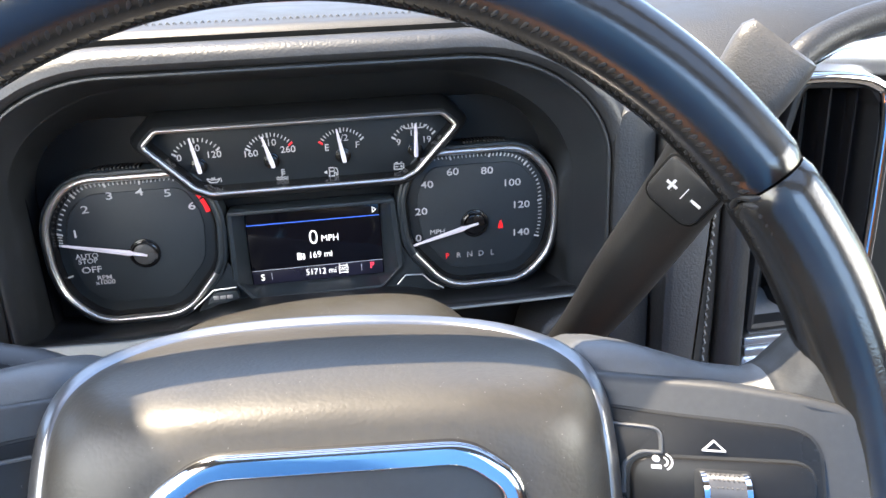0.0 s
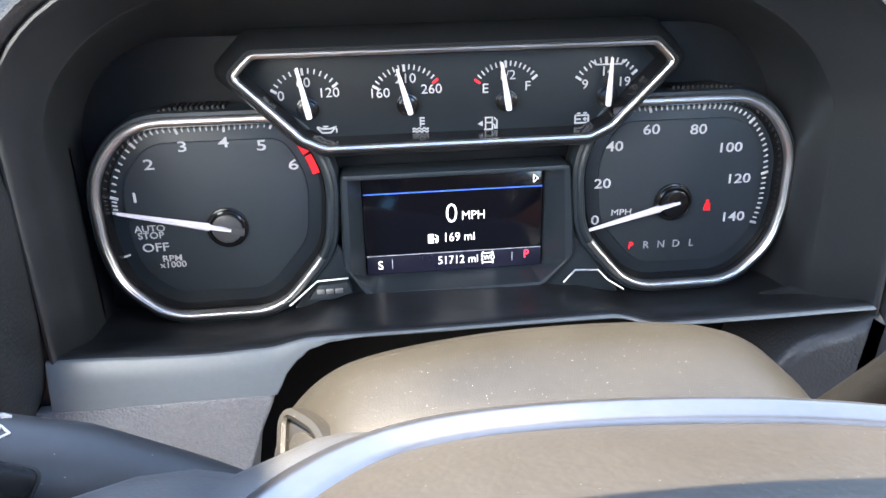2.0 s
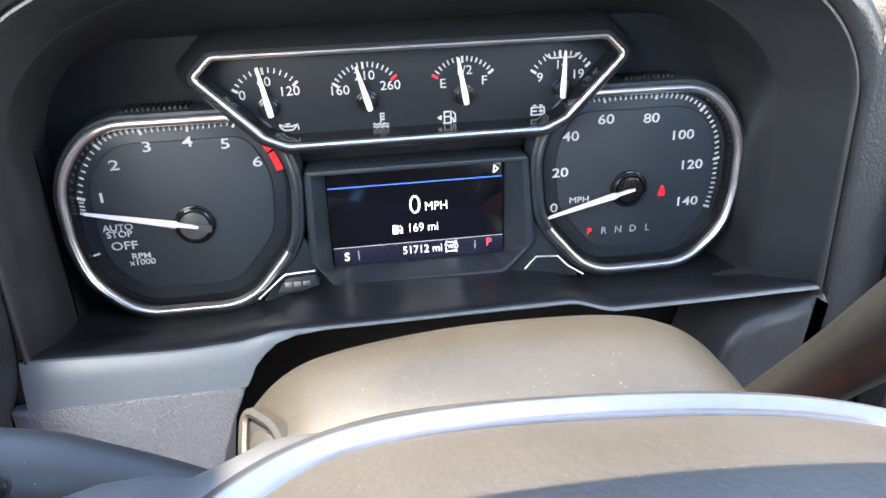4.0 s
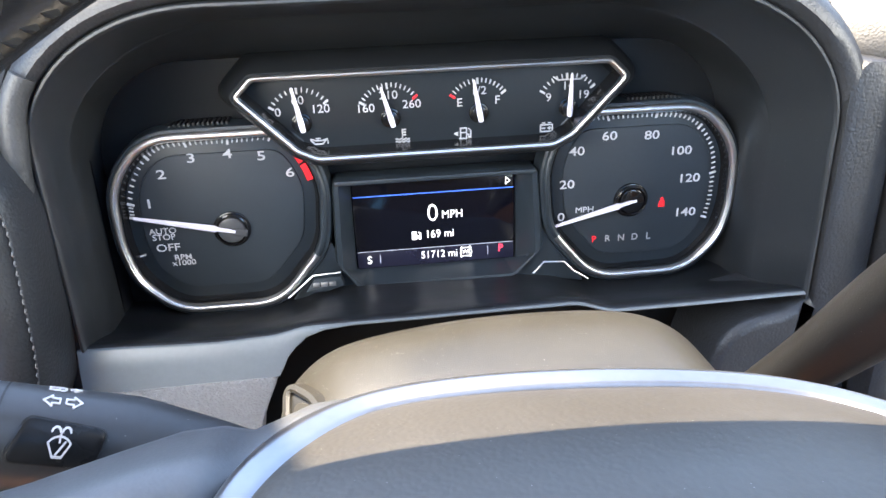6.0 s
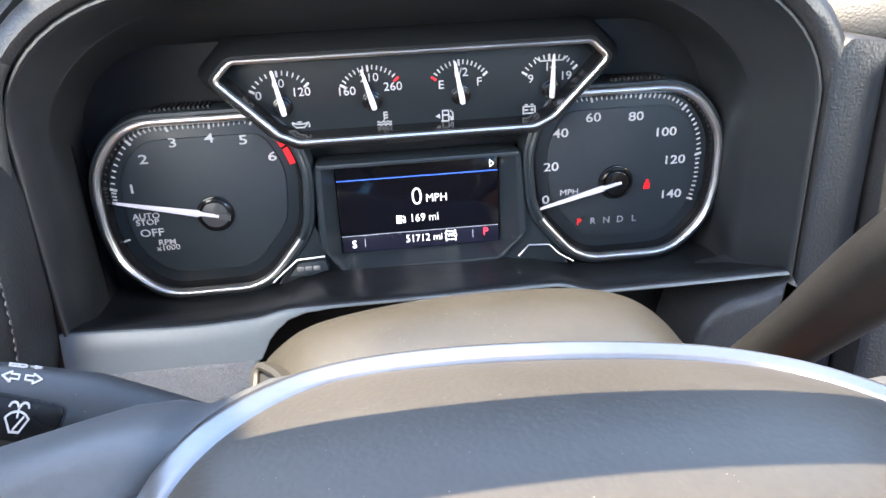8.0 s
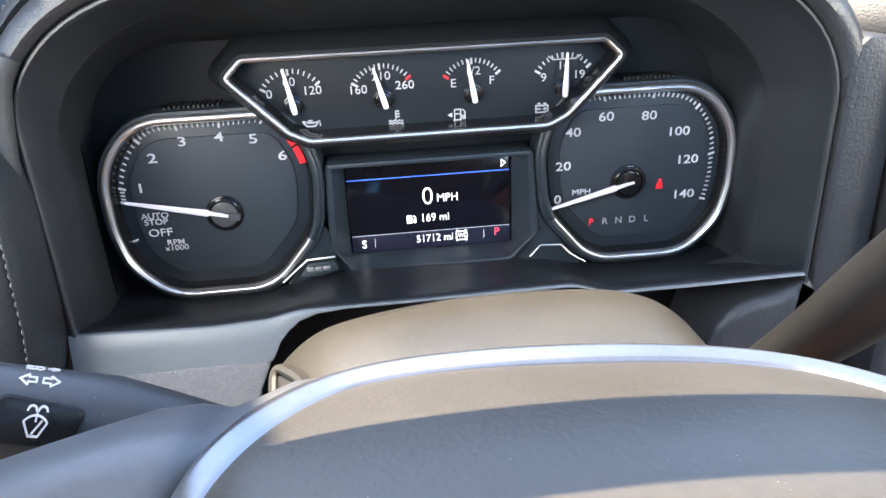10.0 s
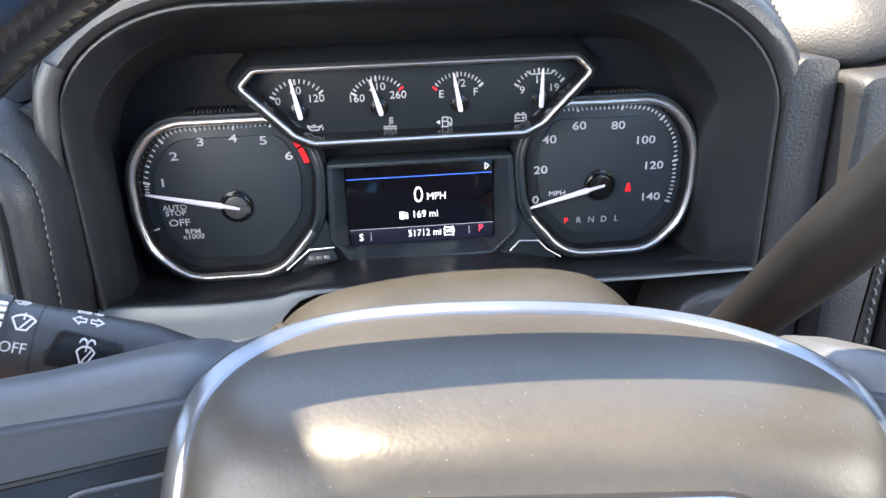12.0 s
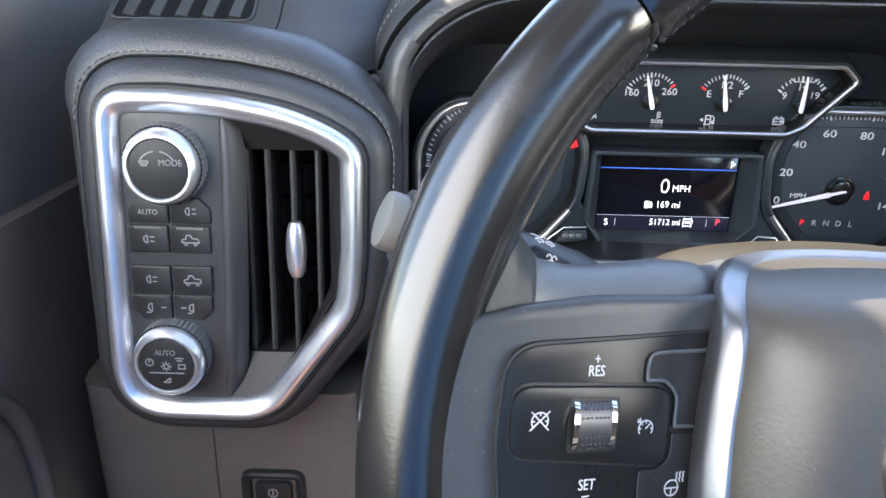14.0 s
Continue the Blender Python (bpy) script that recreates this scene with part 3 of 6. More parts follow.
letters("legend", "MPH", 0.0046, on_dash(0.0852 + X0, 0.0298, 0.0008), WHITE, speedo, 0.0, 1.2)
for i, body in enumerate("PRNDL"):
    letters("gear_letter", body, 0.0056, on_dash(0.0915 + X0 + 0.0082 * i, 0.0110 - 0.0001 * i, 0.0008), RED if body == "P" else PRINTM, speedo, 0.004, 1.0)
bu, bv = 0.131 + X0, 0.031
part("belt_lamp", join(slab(disc(bu, bv + 0.0022, 0.0009, 12), 0.0004, 0.0009, bevel=0.0001), strokes([[(bu - 0.001, bv + 0.0008), (bu - 0.0016, bv - 0.0022), (bu + 0.0012, bv - 0.0022), (bu + 0.001, bv + 0.0008), (bu - 0.001, bv + 0.0008)],
     [(bu - 0.001, bv - 0.0018), (bu + 0.0012, bv + 0.0004)], [(bu, bv + 0.0006), (bu, bv - 0.0018)]], 0.0008, 0.0004, 0.0009)), RED, speedo, "small red belt warning lamp")
needle(speedo, speed_hub, (0.0670 + X0, 0.0225), 0.0034, 0.0012, 0.0100, 0.0045, 0.0064, False)

# chrome rims of the two large dials: open mouldings that end under the upper pod
def rim_part(outline, i0, i1, profile):
    rows = []
    loops = [[dash(x, y, h) for x, y in inset(outline, d)] for d, h in profile]
    n = len(outline)
    for i in range(i0, i1 + 1):
        rows.append([lp[i % n] for lp in loops])
    return loft(rows, caps=(True, True))


RIMP = [(-0.0012, -0.004), (-0.0012, 0.0056), (-0.0008, 0.0070), (0.0004, 0.0079), (0.0012, 0.0081), (0.0015, 0.0077), (0.0018, 0.0077), (0.0025, 0.0072), (0.0031, 0.0058), (0.0034, 0.004), (0.0042, -0.002)]
COLLAR = [(-0.0040, -0.006), (-0.0036, 0.003), (-0.0026, 0.0055), (-0.0008, 0.0062), (-0.0006, -0.006)]
for face, outline, name in ((tach, TACH, "t"), (speedo, SPEED, "s")):
    part("dial_wall", band(outline, [(0.0034, -0.008), (0.0034, 0.005), (0.0038, 0.0051), (0.0056, 0.0002), (0.0056, -0.008)]), GLOSS, face)
    part("rim_collar", band(outline, COLLAR), FRAMEM, face)
    n_, i0, i1 = len(outline), 9 * 6 - 3, 9 * 12 + 3
    j0, j1 = i1 - n_, i0
    if name == "s":
        i0, i1, j0, j1 = n_ - 1 - i1, n_ - 1 - i0, n_ - 1 - j1, n_ - 1 - j0
    part("chrome_rim", rim_part(outline, i0, i1, RIMP), CHROME, face, "polished chrome rim")
    part("grey_rim", rim_part(outline, j0, j1, RIMP), FRAMEM, face, "dark grey rim beside the display")

# upper pod with four small gauges
POD = [(-0.0995, 0.1075), (-0.0895, 0.1170), (0.0895, 0.1170), (0.0995, 0.1075), (0.0715, 0.0785), (0.0610, 0.0735), (-0.0610, 0.0735), (-0.0715, 0.0785)]
PODO = [(x + X0, z) for x, z in rounded(POD, [0.004, 0.006, 0.006, 0.004, 0.012, 0.012, 0.012, 0.012], 5)]
pod = part("gauge_pod", slab(inset(PODO, 0.001), -0.01, 0.0055), PODM, cluster, "wide pod with four small gauges")
PODS = [(x + X0, z) for x, z in rounded([(-0.1115, 0.1085), (-0.0935, 0.1262), (0.0935, 0.1262), (0.1115, 0.1085), (0.0738, 0.0742), (0.0625, 0.0690), (-0.0625, 0.0690), (-0.0738, 0.0742)], [0.008, 0.012, 0.012, 0.008, 0.014, 0.014, 0.014, 0.014], 5)]
part("pod_shell", loft([[dash(p[0] + (q[0] - p[0]) * f, p[1] + (q[1] - p[1]) * f, h) for p, q in zip(PODS, PODO)] for f, h in ((0, -0.008), (0.05, 0.004), (0.42, 0.015), (0.80, 0.0195), (0.95, 0.0195), (1.0, -0.008))], loop=True), BACKM, pod)
part("pod_rim", band(inset(PODO, -0.0005), [(0, -0.004), (0.0, 0.0185), (0.0006, 0.0202), (0.0014, 0.0206), (0.0024, 0.0200), (0.0028, 0.0185), (0.0024, 0.0175)]), CHROME, pod, "thin polished chrome rim")
part("pod_bevel", band(inset(PODO, -0.0034), [(0, 0.010), (0.0002, 0.0166), (0.0007, 0.0174), (0.0028, 0.0190), (0.0033, 0.0188), (0.0034, 0.010)]), SILVD, pod, "satin grey bevel outside the chrome rim")
part("pod_wall", band(PODO, [(0.0020, -0.004), (0.0020, 0.0178), (0.0025, 0.0176), (0.0036, 0.0060), (0.0036, -0.004)]), GLOSS, pod)


def small_gauge(u, v, tip, a0, a1, n, words, reds, icon, bracket=False):
    h = 0.0060
    g = part("small_gauge", slab(disc(u, v, 0.0052, 24), 0.005, h, bevel=0.0003), GLOSS, pod)
    for k in range(n):
        a = a0 + (a1 - a0) * k / (n - 1)
        big = k in (0, n // 2, n - 1)
        w = Vector((math.cos(radians(a)), math.sin(radians(a))))
        c = Vector((u, v))
        b_ = bar(c + w * (0.0151 if big else 0.0159), c + w * 0.0182, 0.0011 if big else 0.0006, h - 0.0005, h + 0.0002)
        part("tick", b_, RED if k in reds else WHITE, g)
    for body, du, dv in words:
        letters("numeral", body, 0.0061, on_dash(u + du, v + dv, h + 0.0002), WHITE, g, 0.0, 1.08)
    part("gauge_icon", icon, WHITE, g)
    if bracket:
        part("normal_range_mark", strokes([[(u - 0.0085, v + 0.0165), (u - 0.006, v + 0.0148), (u + 0.006, v + 0.0148), (u + 0.0085, v + 0.0165)]], 0.0007, h - 0.0004, h + 0.0002), WHITE, g)
    w = Vector((tip[0], tip[1]))
    t, s = w.normalized(), Vector((-w.normalized().y, w.normalized().x))
    c = Vector((u, v))
    ring = [c - t * 0.0038 - s * 0.0013, c - s * 0.0015, c + w - s * 0.0006, c + w + s * 0.0006, c + s * 0.0015, c - t * 0.0038 + s * 0.0013]
    mid = [c - t * 0.0045, c, c + w, c + w, c, c - t * 0.0045]
    part("needle", loft([[dash(*q, h + 0.0028) for q in ring], [dash(*q, h + 0.0034) for q in ring], [dash(*q.lerp(m, 0.6), h + 0.004) for q, m in zip(ring, mid)]], caps=(True, True)), NEEDLE, g)
    part("needle_cap", slab(disc(u, v, 0.0042, 24), h, h + 0.0027, bevel=0.0006), GLOSS, g)
    return g


def icon_oil(u, v):
    return strokes([[(u - 0.0045, v + 0.0008), (u - 0.0025, v - 0.0014), (u + 0.0015, v - 0.0014), (u + 0.0040, v + 0.0012), (u + 0.0015, v + 0.0004), (u - 0.0020, v + 0.0004), (u - 0.0045, v + 0.0014)], [(u - 0.0008, v + 0.0004), (u - 0.0008, v + 0.0014)], [(u - 0.0018, v + 0.0015), (u + 0.0003, v + 0.0015)], [(u + 0.0042, v + 0.0002), (u + 0.0042, v - 0.0012)]], 0.0006, 0.005, 0.0062)


def icon_temp(u, v):
    w = [(u - 0.0036 + 0.0006 * k, v - 0.0020 + 0.0004 * math.sin(k * 1.6)) for k in range(13)]
    w2 = [(x, y - 0.0013) for x, y in w]
    return strokes([[(u, v + 0.0032), (u, v - 0.0010)], [(u, v + 0.0030), (u + 0.0018, v + 0.0030)], [(u, v + 0.0016), (u + 0.0018, v + 0.0016)], [(u, v + 0.0002), (u + 0.0018, v + 0.0002)], w, w2], 0.0006, 0.005, 0.0062)


def icon_fuel(u, v):
    return join(strokes([[(u - 0.0010, v - 0.0028), (u - 0.0010, v + 0.0028), (u + 0.0022, v + 0.0028), (u + 0.0022, v - 0.0028), (u - 0.0016, v - 0.0028)], [(u - 0.001, v + 0.0004), (u + 0.0022, v + 0.0004)], [(u + 0.0022, v - 0.0002), (u + 0.0034, v - 0.0008), (u + 0.0034, v - 0.0022), (u + 0.0044, v - 0.0022), (u + 0.0044, v + 0.0014), (u + 0.0032, v + 0.0026)]], 0.0006, 0.005, 0.0062),
                loft([[dash(*q, h) for q in ((u - 0.0046, v), (u - 0.0024, v - 0.0012), (u - 0.0024, v + 0.0012))] for h in (0.005, 0.0062)], caps=(True, True)))


def icon_battery(u, v):
    return strokes([[(u - 0.0032, v - 0.0022), (u - 0.0032, v + 0.0014), (u + 0.0032, v + 0.0014), (u + 0.0032, v - 0.0022), (u - 0.0034, v - 0.0022)], [(u - 0.0022, v + 0.0024), (u - 0.0010, v + 0.0024)], [(u + 0.0010, v + 0.0024), (u + 0.0022, v + 0.0024)], [(u - 0.0024, v - 0.0004), (u - 0.0008, v - 0.0004)], [(u + 0.0008, v - 0.0004), (u + 0.0024, v - 0.0004)], [(u + 0.0016, v + 0.0003), (u + 0.0016, v - 0.0011)]], 0.0006, 0.005, 0.0062)


GV = 0.0905
small_gauge(-0.0682 + X0, GV, (-0.0032, 0.0188), 150, 38, 13, (("0", -0.0114, 0.0061), ("60", -0.0010, 0.0117), ("120", 0.0101, 0.0068)), (), icon_oil(-0.0600 + X0, GV - 0.0100))
small_gauge(-0.0224 + X0, GV, (-0.0044, 0.0166), 150, 38, 15, (("160", -0.0128, 0.0056), ("210", -0.0006, 0.0118), ("260", 0.0112, 0.0066)), (14,), icon_temp(-0.0168 + X0, GV - 0.0095))
small_gauge(0.0240 + X0, GV, (-0.0030, 0.0178), 146, 38, 15, (("E", -0.0102, 0.0058), ("1/2", 0.0, 0.0115), ("F", 0.0098, 0.0062)), (0,), icon_fuel(0.0150 + X0, GV - 0.0105))
small_gauge(0.0722 + X0, GV, (0.0006, 0.0180), 148, 40, 13, (("9", -0.0110, 0.0058), ("14", -0.0006, 0.0115), ("19", 0.0078, 0.0064)), (), icon_battery(0.0605 + X0, GV - 0.0100), True)

# ribbed tops of the dial housings
for sg in (-1, 1):
    for k in range(22):
        u = X0 + sg * (0.106 + 0.0024 * k)
        part("housing_rib", slab(rect(u - 0.0007, 0.0885 - 0.00009 * max(0, k - 10) ** 2, u + 0.0007, 0.0935 - 0.00011 * max(0, k - 9) ** 2, 0.0003, 2), -0.008, 0.0035, bevel=0.0003), DARK, cluster)
part("chrome_tail", tube([(0.0595, -0.0090, -0.0035), (0.0655, -0.0085, 0.0028), (0.0775, -0.0085, 0.0020), (0.0830, -0.0085, -0.0040), (0.0920, -0.0085, -0.0100)], 0.0006, 8), CHROME, cluster)
part("chrome_tail", tube([(-0.0500, -0.0090, 0.0066), (-0.0655, -0.0085, 0.0056), (-0.0735, -0.0085, -0.0012), (-0.0800, -0.0085, -0.0068)], 0.0006, 8), CHROME, cluster)

# centre display
disp = part("display", slab(rect(-0.0465 + X0, 0.000, 0.0462 + X0, 0.0535, 0.0015), -0.016, -0.008, bevel=0.0003), SCREEN, cluster, "dark lit trip display")
DH = -0.0078
part("rule", bar((-0.0460 + X0, 0.0438), (0.0455 + X0, 0.0438), 0.0006, DH - 0.0002, DH), LITB, disp)
part("status_bar", slab(rect(-0.0460 + X0, 0.0003, 0.0456 + X0, 0.0103, 0.0006), DH - 0.0004, DH - 0.0001, bevel=0.00005), LITBAR, disp)
part("rule", bar((-0.0460 + X0, 0.0104), (0.0455 + X0, 0.0104), 0.0003, DH - 0.0002, DH), LITG, disp)
part("divider", bar((-0.0330 + X0, 0.0030), (-0.0330 + X0, 0.0080), 0.0004, DH - 0.0001, DH), LITG, disp)
part("divider", bar((0.0302 + X0, 0.0035), (0.0302 + X0, 0.0085), 0.0004, DH - 0.0001, DH), LITG, disp)
letters("readout", "0", 0.0150, on_dash(-0.0015 + X0, 0.0312, DH), LIT, disp, -0.010, 0.92, 0.0001)
letters("readout", "MPH", 0.0068, on_dash(0.0098 + X0, 0.0300, DH), LIT, disp, -0.006, 0.92, 0.0001)
letters("readout", "169 mi", 0.0068, on_dash(0.0022 + X0, 0.0185, DH), LIT, disp, -0.006, 0.9, 0.0001)
letters("readout", "51712 mi", 0.0064, on_dash(0.0015 + X0, 0.0058, DH), LIT, disp, -0.006, 0.9, 0.0001)
letters("readout", "S", 0.0066, on_dash(-0.0392 + X0, 0.0050, DH), LIT, disp, 0.004, 0.95, 0.0001)
letters("readout", "P", 0.0066, on_dash(0.0378 + X0, 0.0066, DH), LITR, disp, 0.004, 0.95, 0.0001)
letters("readout", "2WD", 0.0040, on_dash(0.0172 + X0, 0.0060, DH), LIT, disp, -0.004, 0.85, 0.0001)
wx, wz = 0.0172 + X0, 0.0060
part("drive_icon", strokes([[(wx - 0.0028, wz - 0.0026), (wx + 0.0028, wz - 0.0026)], [(wx - 0.0028, wz - 0.0034), (wx - 0.0028, wz - 0.0018)], [(wx + 0.0028, wz - 0.0034), (wx + 0.0028, wz - 0.0018)], [(wx - 0.0026, wz + 0.0026), (wx + 0.0026, wz + 0.0026)], [(wx - 0.0030, wz + 0.0020), (wx - 0.0024, wz + 0.0034)], [(wx + 0.0030, wz + 0.0020), (wx + 0.0024, wz + 0.0034)]], 0.0005, DH - 0.0001, DH), LIT, disp)
gx, gz = -0.0120 + X0, 0.0183
part("pump_icon", join(slab(rect(gx - 0.0020, gz - 0.0024, gx + 0.0010, gz + 0.0026, 0.0003), DH - 0.0001, DH, bevel=0.00003), strokes([[(gx + 0.0012, gz), (gx + 0.0022, gz - 0.0004), (gx + 0.0022, gz - 0.0020), (gx + 0.0030, gz - 0.0018), (gx + 0.0030, gz + 0.0010), (gx + 0.0020, gz + 0.0020)]], 0.0006, DH - 0.0001, DH)), LIT, disp)
part("arrow_icon", strokes([[(0.0410 + X0, 0.0460), (0.0410 + X0, 0.0500), (0.0434 + X0, 0.0480), (0.0410 + X0, 0.0460)]], 0.0004, DH - 0.0001, DH), LIT, disp)
DFR = [(-0.0580, 0.0120), (-0.0560, 0.0590), (0.0560, 0.0590), (0.0600, 0.0120), (0.0440, -0.0055), (-0.0470, -0.0055)]
DFRO = [(x + X0, z) for x, z in rounded(DFR, [0.006, 0.004, 0.004, 0.006, 0.006, 0.006], 4)]
scr_in = [(x + X0, z) for x, z in rounded([(-0.0468, 0.0001), (-0.0468, 0.0536), (0.0464, 0.0536), (0.0464, 0.0001), (0.040, 0.0), (-0.040, 0.0)], [0.001] * 6, 4)]


def between(o, i, profile):
    """A moulding between two outlines of equally many points; profile: (share of the way in, height)."""
    return loft([[dash(a[0] + (b[0] - a[0]) * f, a[1] + (b[1] - a[1]) * f, h) for a, b in zip(o, i)] for f, h in profile], loop=True)


part("display_frame", between(DFRO, scr_in, [(0, -0.008), (0, 0.0055), (0.10, 0.0072), (0.35, 0.0068), (0.42, 0.0050), (0.97, -0.0060), (1.0, -0.010), (0.9, -0.014)]), FRAMEM, cluster, "bevelled dark grey frame of the display")
part("display_brow", slab(rect(-0.055 + X0, 0.0560, 0.0545 + X0, 0.0585, 0.001), 0.0, 0.0085), FRAMEM, cluster)
for sg in (-1, 1):
    fill = [(sg * x + X0, z) for x, z in ((-0.0600, 0.024), (-0.0560, 0.014), (-0.0455, -0.0065), (-0.0860, -0.0140))]
    part("corner_fill", slab(rounded(fill if sg > 0 else fill[::-1], 0.001, 2), -0.012, 0.0030), FRAMEM, cluster)
# maker's plate without lettering
part("nameplate", slab([(x + X0, z) for x, z in rounded([(-0.0765, -0.0040), (-0.0705, 0.0040), (-0.0560, 0.0048), (-0.0540, -0.0010), (-0.0640, -0.0040)], 0.001, 3)], 0.004, 0.0105), FRAMEM, cluster)
part("nameplate_badge", join(*[slab(rect(-0.0715 + X0 + 0.0045 * k, -0.0006, -0.0715 + X0 + 0.0045 * k + 0.0038, 0.0020, 0.0004), 0.010, 0.0108, bevel=0.0001) for k in range(3)]), CHROME, cluster, "small plain chrome badge bars")


# ---- steering wheel ----
WT = radians(19.4)
WHEEL = Matrix.Translation((0.0114, -0.3186, 0.0465)) @ Matrix(((1, 0, 0, 0), (0, math.sin(WT), -math.cos(WT), 0), (0, math.cos(WT), math.sin(WT), 0), (0, 0, 0, 1))) @ Matrix.Rotation(radians(-4), 4, "Z")
wheel = thing("steering_wheel", "black leather steering wheel with worn rim and silver trim", "steering wheel")
wheel.matrix_world = WHEEL
R, TR = 0.163, 0.0133
HC = 0.0025  # the hub stands a little off the middle


def flat(a, b, n):
    return Vector((a, b, n))


def rim_ring(deg, grow=1.0, extra=0.0, n=22):
    """A section through the rim: slightly oval."""
    c, s = math.cos(radians(deg)), math.sin(radians(deg))
    out = []
    for k in range(n):
        t = 2 * math.pi * k / n
        rad = R + (TR * 1.0 * grow + extra) * math.cos(t)
        out.append(Vector((rad * c, rad * s, (TR * 1.06 * grow + extra) * math.sin(t))))
    return out


def rim_span(d0, d1, steps, lip=True):
    rings = []
    for k in range(steps + 1):
        f = k / steps
        d = d0 + (d1 - d0) * f
        ends = min(f, 1 - f) * steps
        g = 1.0 if ends > 1.2 or not lip else 0.93 + 0.07 * min(1, ends)
        thumb = 1 + 0.06 * math.exp(-((d - 160) / 12) ** 2) + 0.06 * math.exp(-((d - 20) / 12) ** 2)
        rings.append(rim_ring(d, g * thumb))
    return loft(rings, caps=(True, True))


SL, SR = 138.0, 37.0
part("rim_cover", rim_span(SR + 0.15, SL - 0.15, 90), LEATHER, wheel, "worn black leather over the top of the rim")
part("rim_cover", rim_span(SL + 0.15, 246, 90), LEATHER, wheel, "smooth black leather on the grip of the rim")
part("rim_cover", rim_span(SR - 0.15, -66, 90), LEATHER, wheel, "smooth black leather on the grip of the rim")
part("rim_cover", rim_span(246.3, 293.7, 40), LEATHER, wheel, "smooth black leather on the bottom of the rim")
# laced seam round the inside of the rim
lace = []
k = 0
d = 16.0
while d < 164:
    c0, s0 = math.cos(radians(d)), math.sin(radians(d))
    for sg in (1, -1):
        pts = []
        for dd, tt, up in ((-0.05, 27.0, -0.0012), (0.40, 15.0, -0.0007), (1.10, 1.0, -0.0011)):
            q, t = radians(d + dd), radians(162.0 + sg * tt)
            rad = R + (TR + up) * math.cos(t)
            pts.append(Vector((rad * math.cos(q), rad * math.sin(q), (TR + up) * 1.06 * math.sin(t))))
        lace.append(tube(pts, [0.0006, 0.0011, 0.0008], 8))
    d += 1.15 + 0.09 * math.sin(d * 2.3)
tagged(part("lacing", join(*lace), BTHREAD, wheel, "black laced seam inside the rim"), kind="stuff")


# spokes: skins from the hub to the rim
def spoke(sg):
    rows = [(-0.050, 0.0480, -0.075, -0.088, -0.0690), (-0.060, 0.0490, -0.075, -0.088, -0.0612), (-0.066, 0.0490, -0.075, -0.086, -0.0550), (-0.0735, 0.0466, -0.075, -0.082, -0.0440), (-0.0785, 0.0455, -0.075, -0.078, -0.0340), (-0.084, 0.0475, -0.075, -0.075, -0.0285), (-0.092, 0.0475, -0.074, -0.072, -0.0240),
            (-0.102, 0.0460, -0.074, -0.064, -0.0180), (-0.114, 0.0440, -0.074, -0.054, -0.0120), (-0.124, 0.0436, -0.077, -0.043, -0.0065), (-0.133, 0.0450, -0.082, -0.032, -0.0020), (-0.1375, 0.0495, -0.0855, -0.0272, 0.0006), (-0.141, 0.0550, -0.089, -0.023, 0.0030), (-0.148, 0.0630, -0.098, -0.017, 0.0065), (-0.155, 0.066, -0.105, -0.012, 0.0080), (-0.163, 0.064, -0.107, -0.007, 0.0075)]
    if sg > 0:  # this spoke leaves the hub a little lower
        drop = (0, 0, 0, 0, 0, 0, 0, 0.0, 0.0016, 0.0040, 0.0056, 0.0068, 0.0074, 0.0070, 0.006, 0.004)
        rows = [(a, b_ - d_, *rest) for (a, b_, *rest), d_ in zip(rows, drop)]
    rings = []
    for a, bt, bb, n0, n1 in rows:
        ring = []
        rc = min(0.015, (n1 - n0) * 0.49)
        for cx, cy, a0 in ((bt - rc, n1 - rc, 0), (bb + rc, n1 - rc, 90), (bb + rc, n0 + rc, 180), (bt - rc, n0 + rc, 270)):
            for q in range(6):
                t = radians(a0 + 18 * q)
                ring.append(Vector((-sg * a + HC * max(0.0, min(1.0, (0.12 + a) / 0.04)), cx + rc * math.cos(t), cy + rc * math.sin(t))))
        rings.append(ring)
    # finer along the spoke
    fine = []
    for i in range(len(rings) - 1):
        for q in range(3):
            fine.append([p.lerp(r_, q / 3) for p, r_ in zip(rings[i], rings[i + 1])])
    fine.append(rings[-1])
    cut = 3 * 10 + 1
    part("rim_root", loft(fine[cut:], caps=(True, True)), ROOTM, wheel, "black leather of the rim drawn onto the spoke", smooth=50)
    return part("spoke", loft(fine[:cut + 1], caps=(True, True)), SPOKEM, wheel, "smooth dark grey spoke cover", smooth=50)


def lean(sg):
    """Mapping onto the sloped front of a spoke."""
    def to(a, b, h):
        e = abs(a) - 0.131
        return Vector((a, b, 0.0022 + 0.52 * min(e, 0.010) + 0.25 * max(0.0, e - 0.010) + h))
    return to


def mir(pts, sg):
    return [(x * -sg, y) for x, y in pts] if sg > 0 else pts


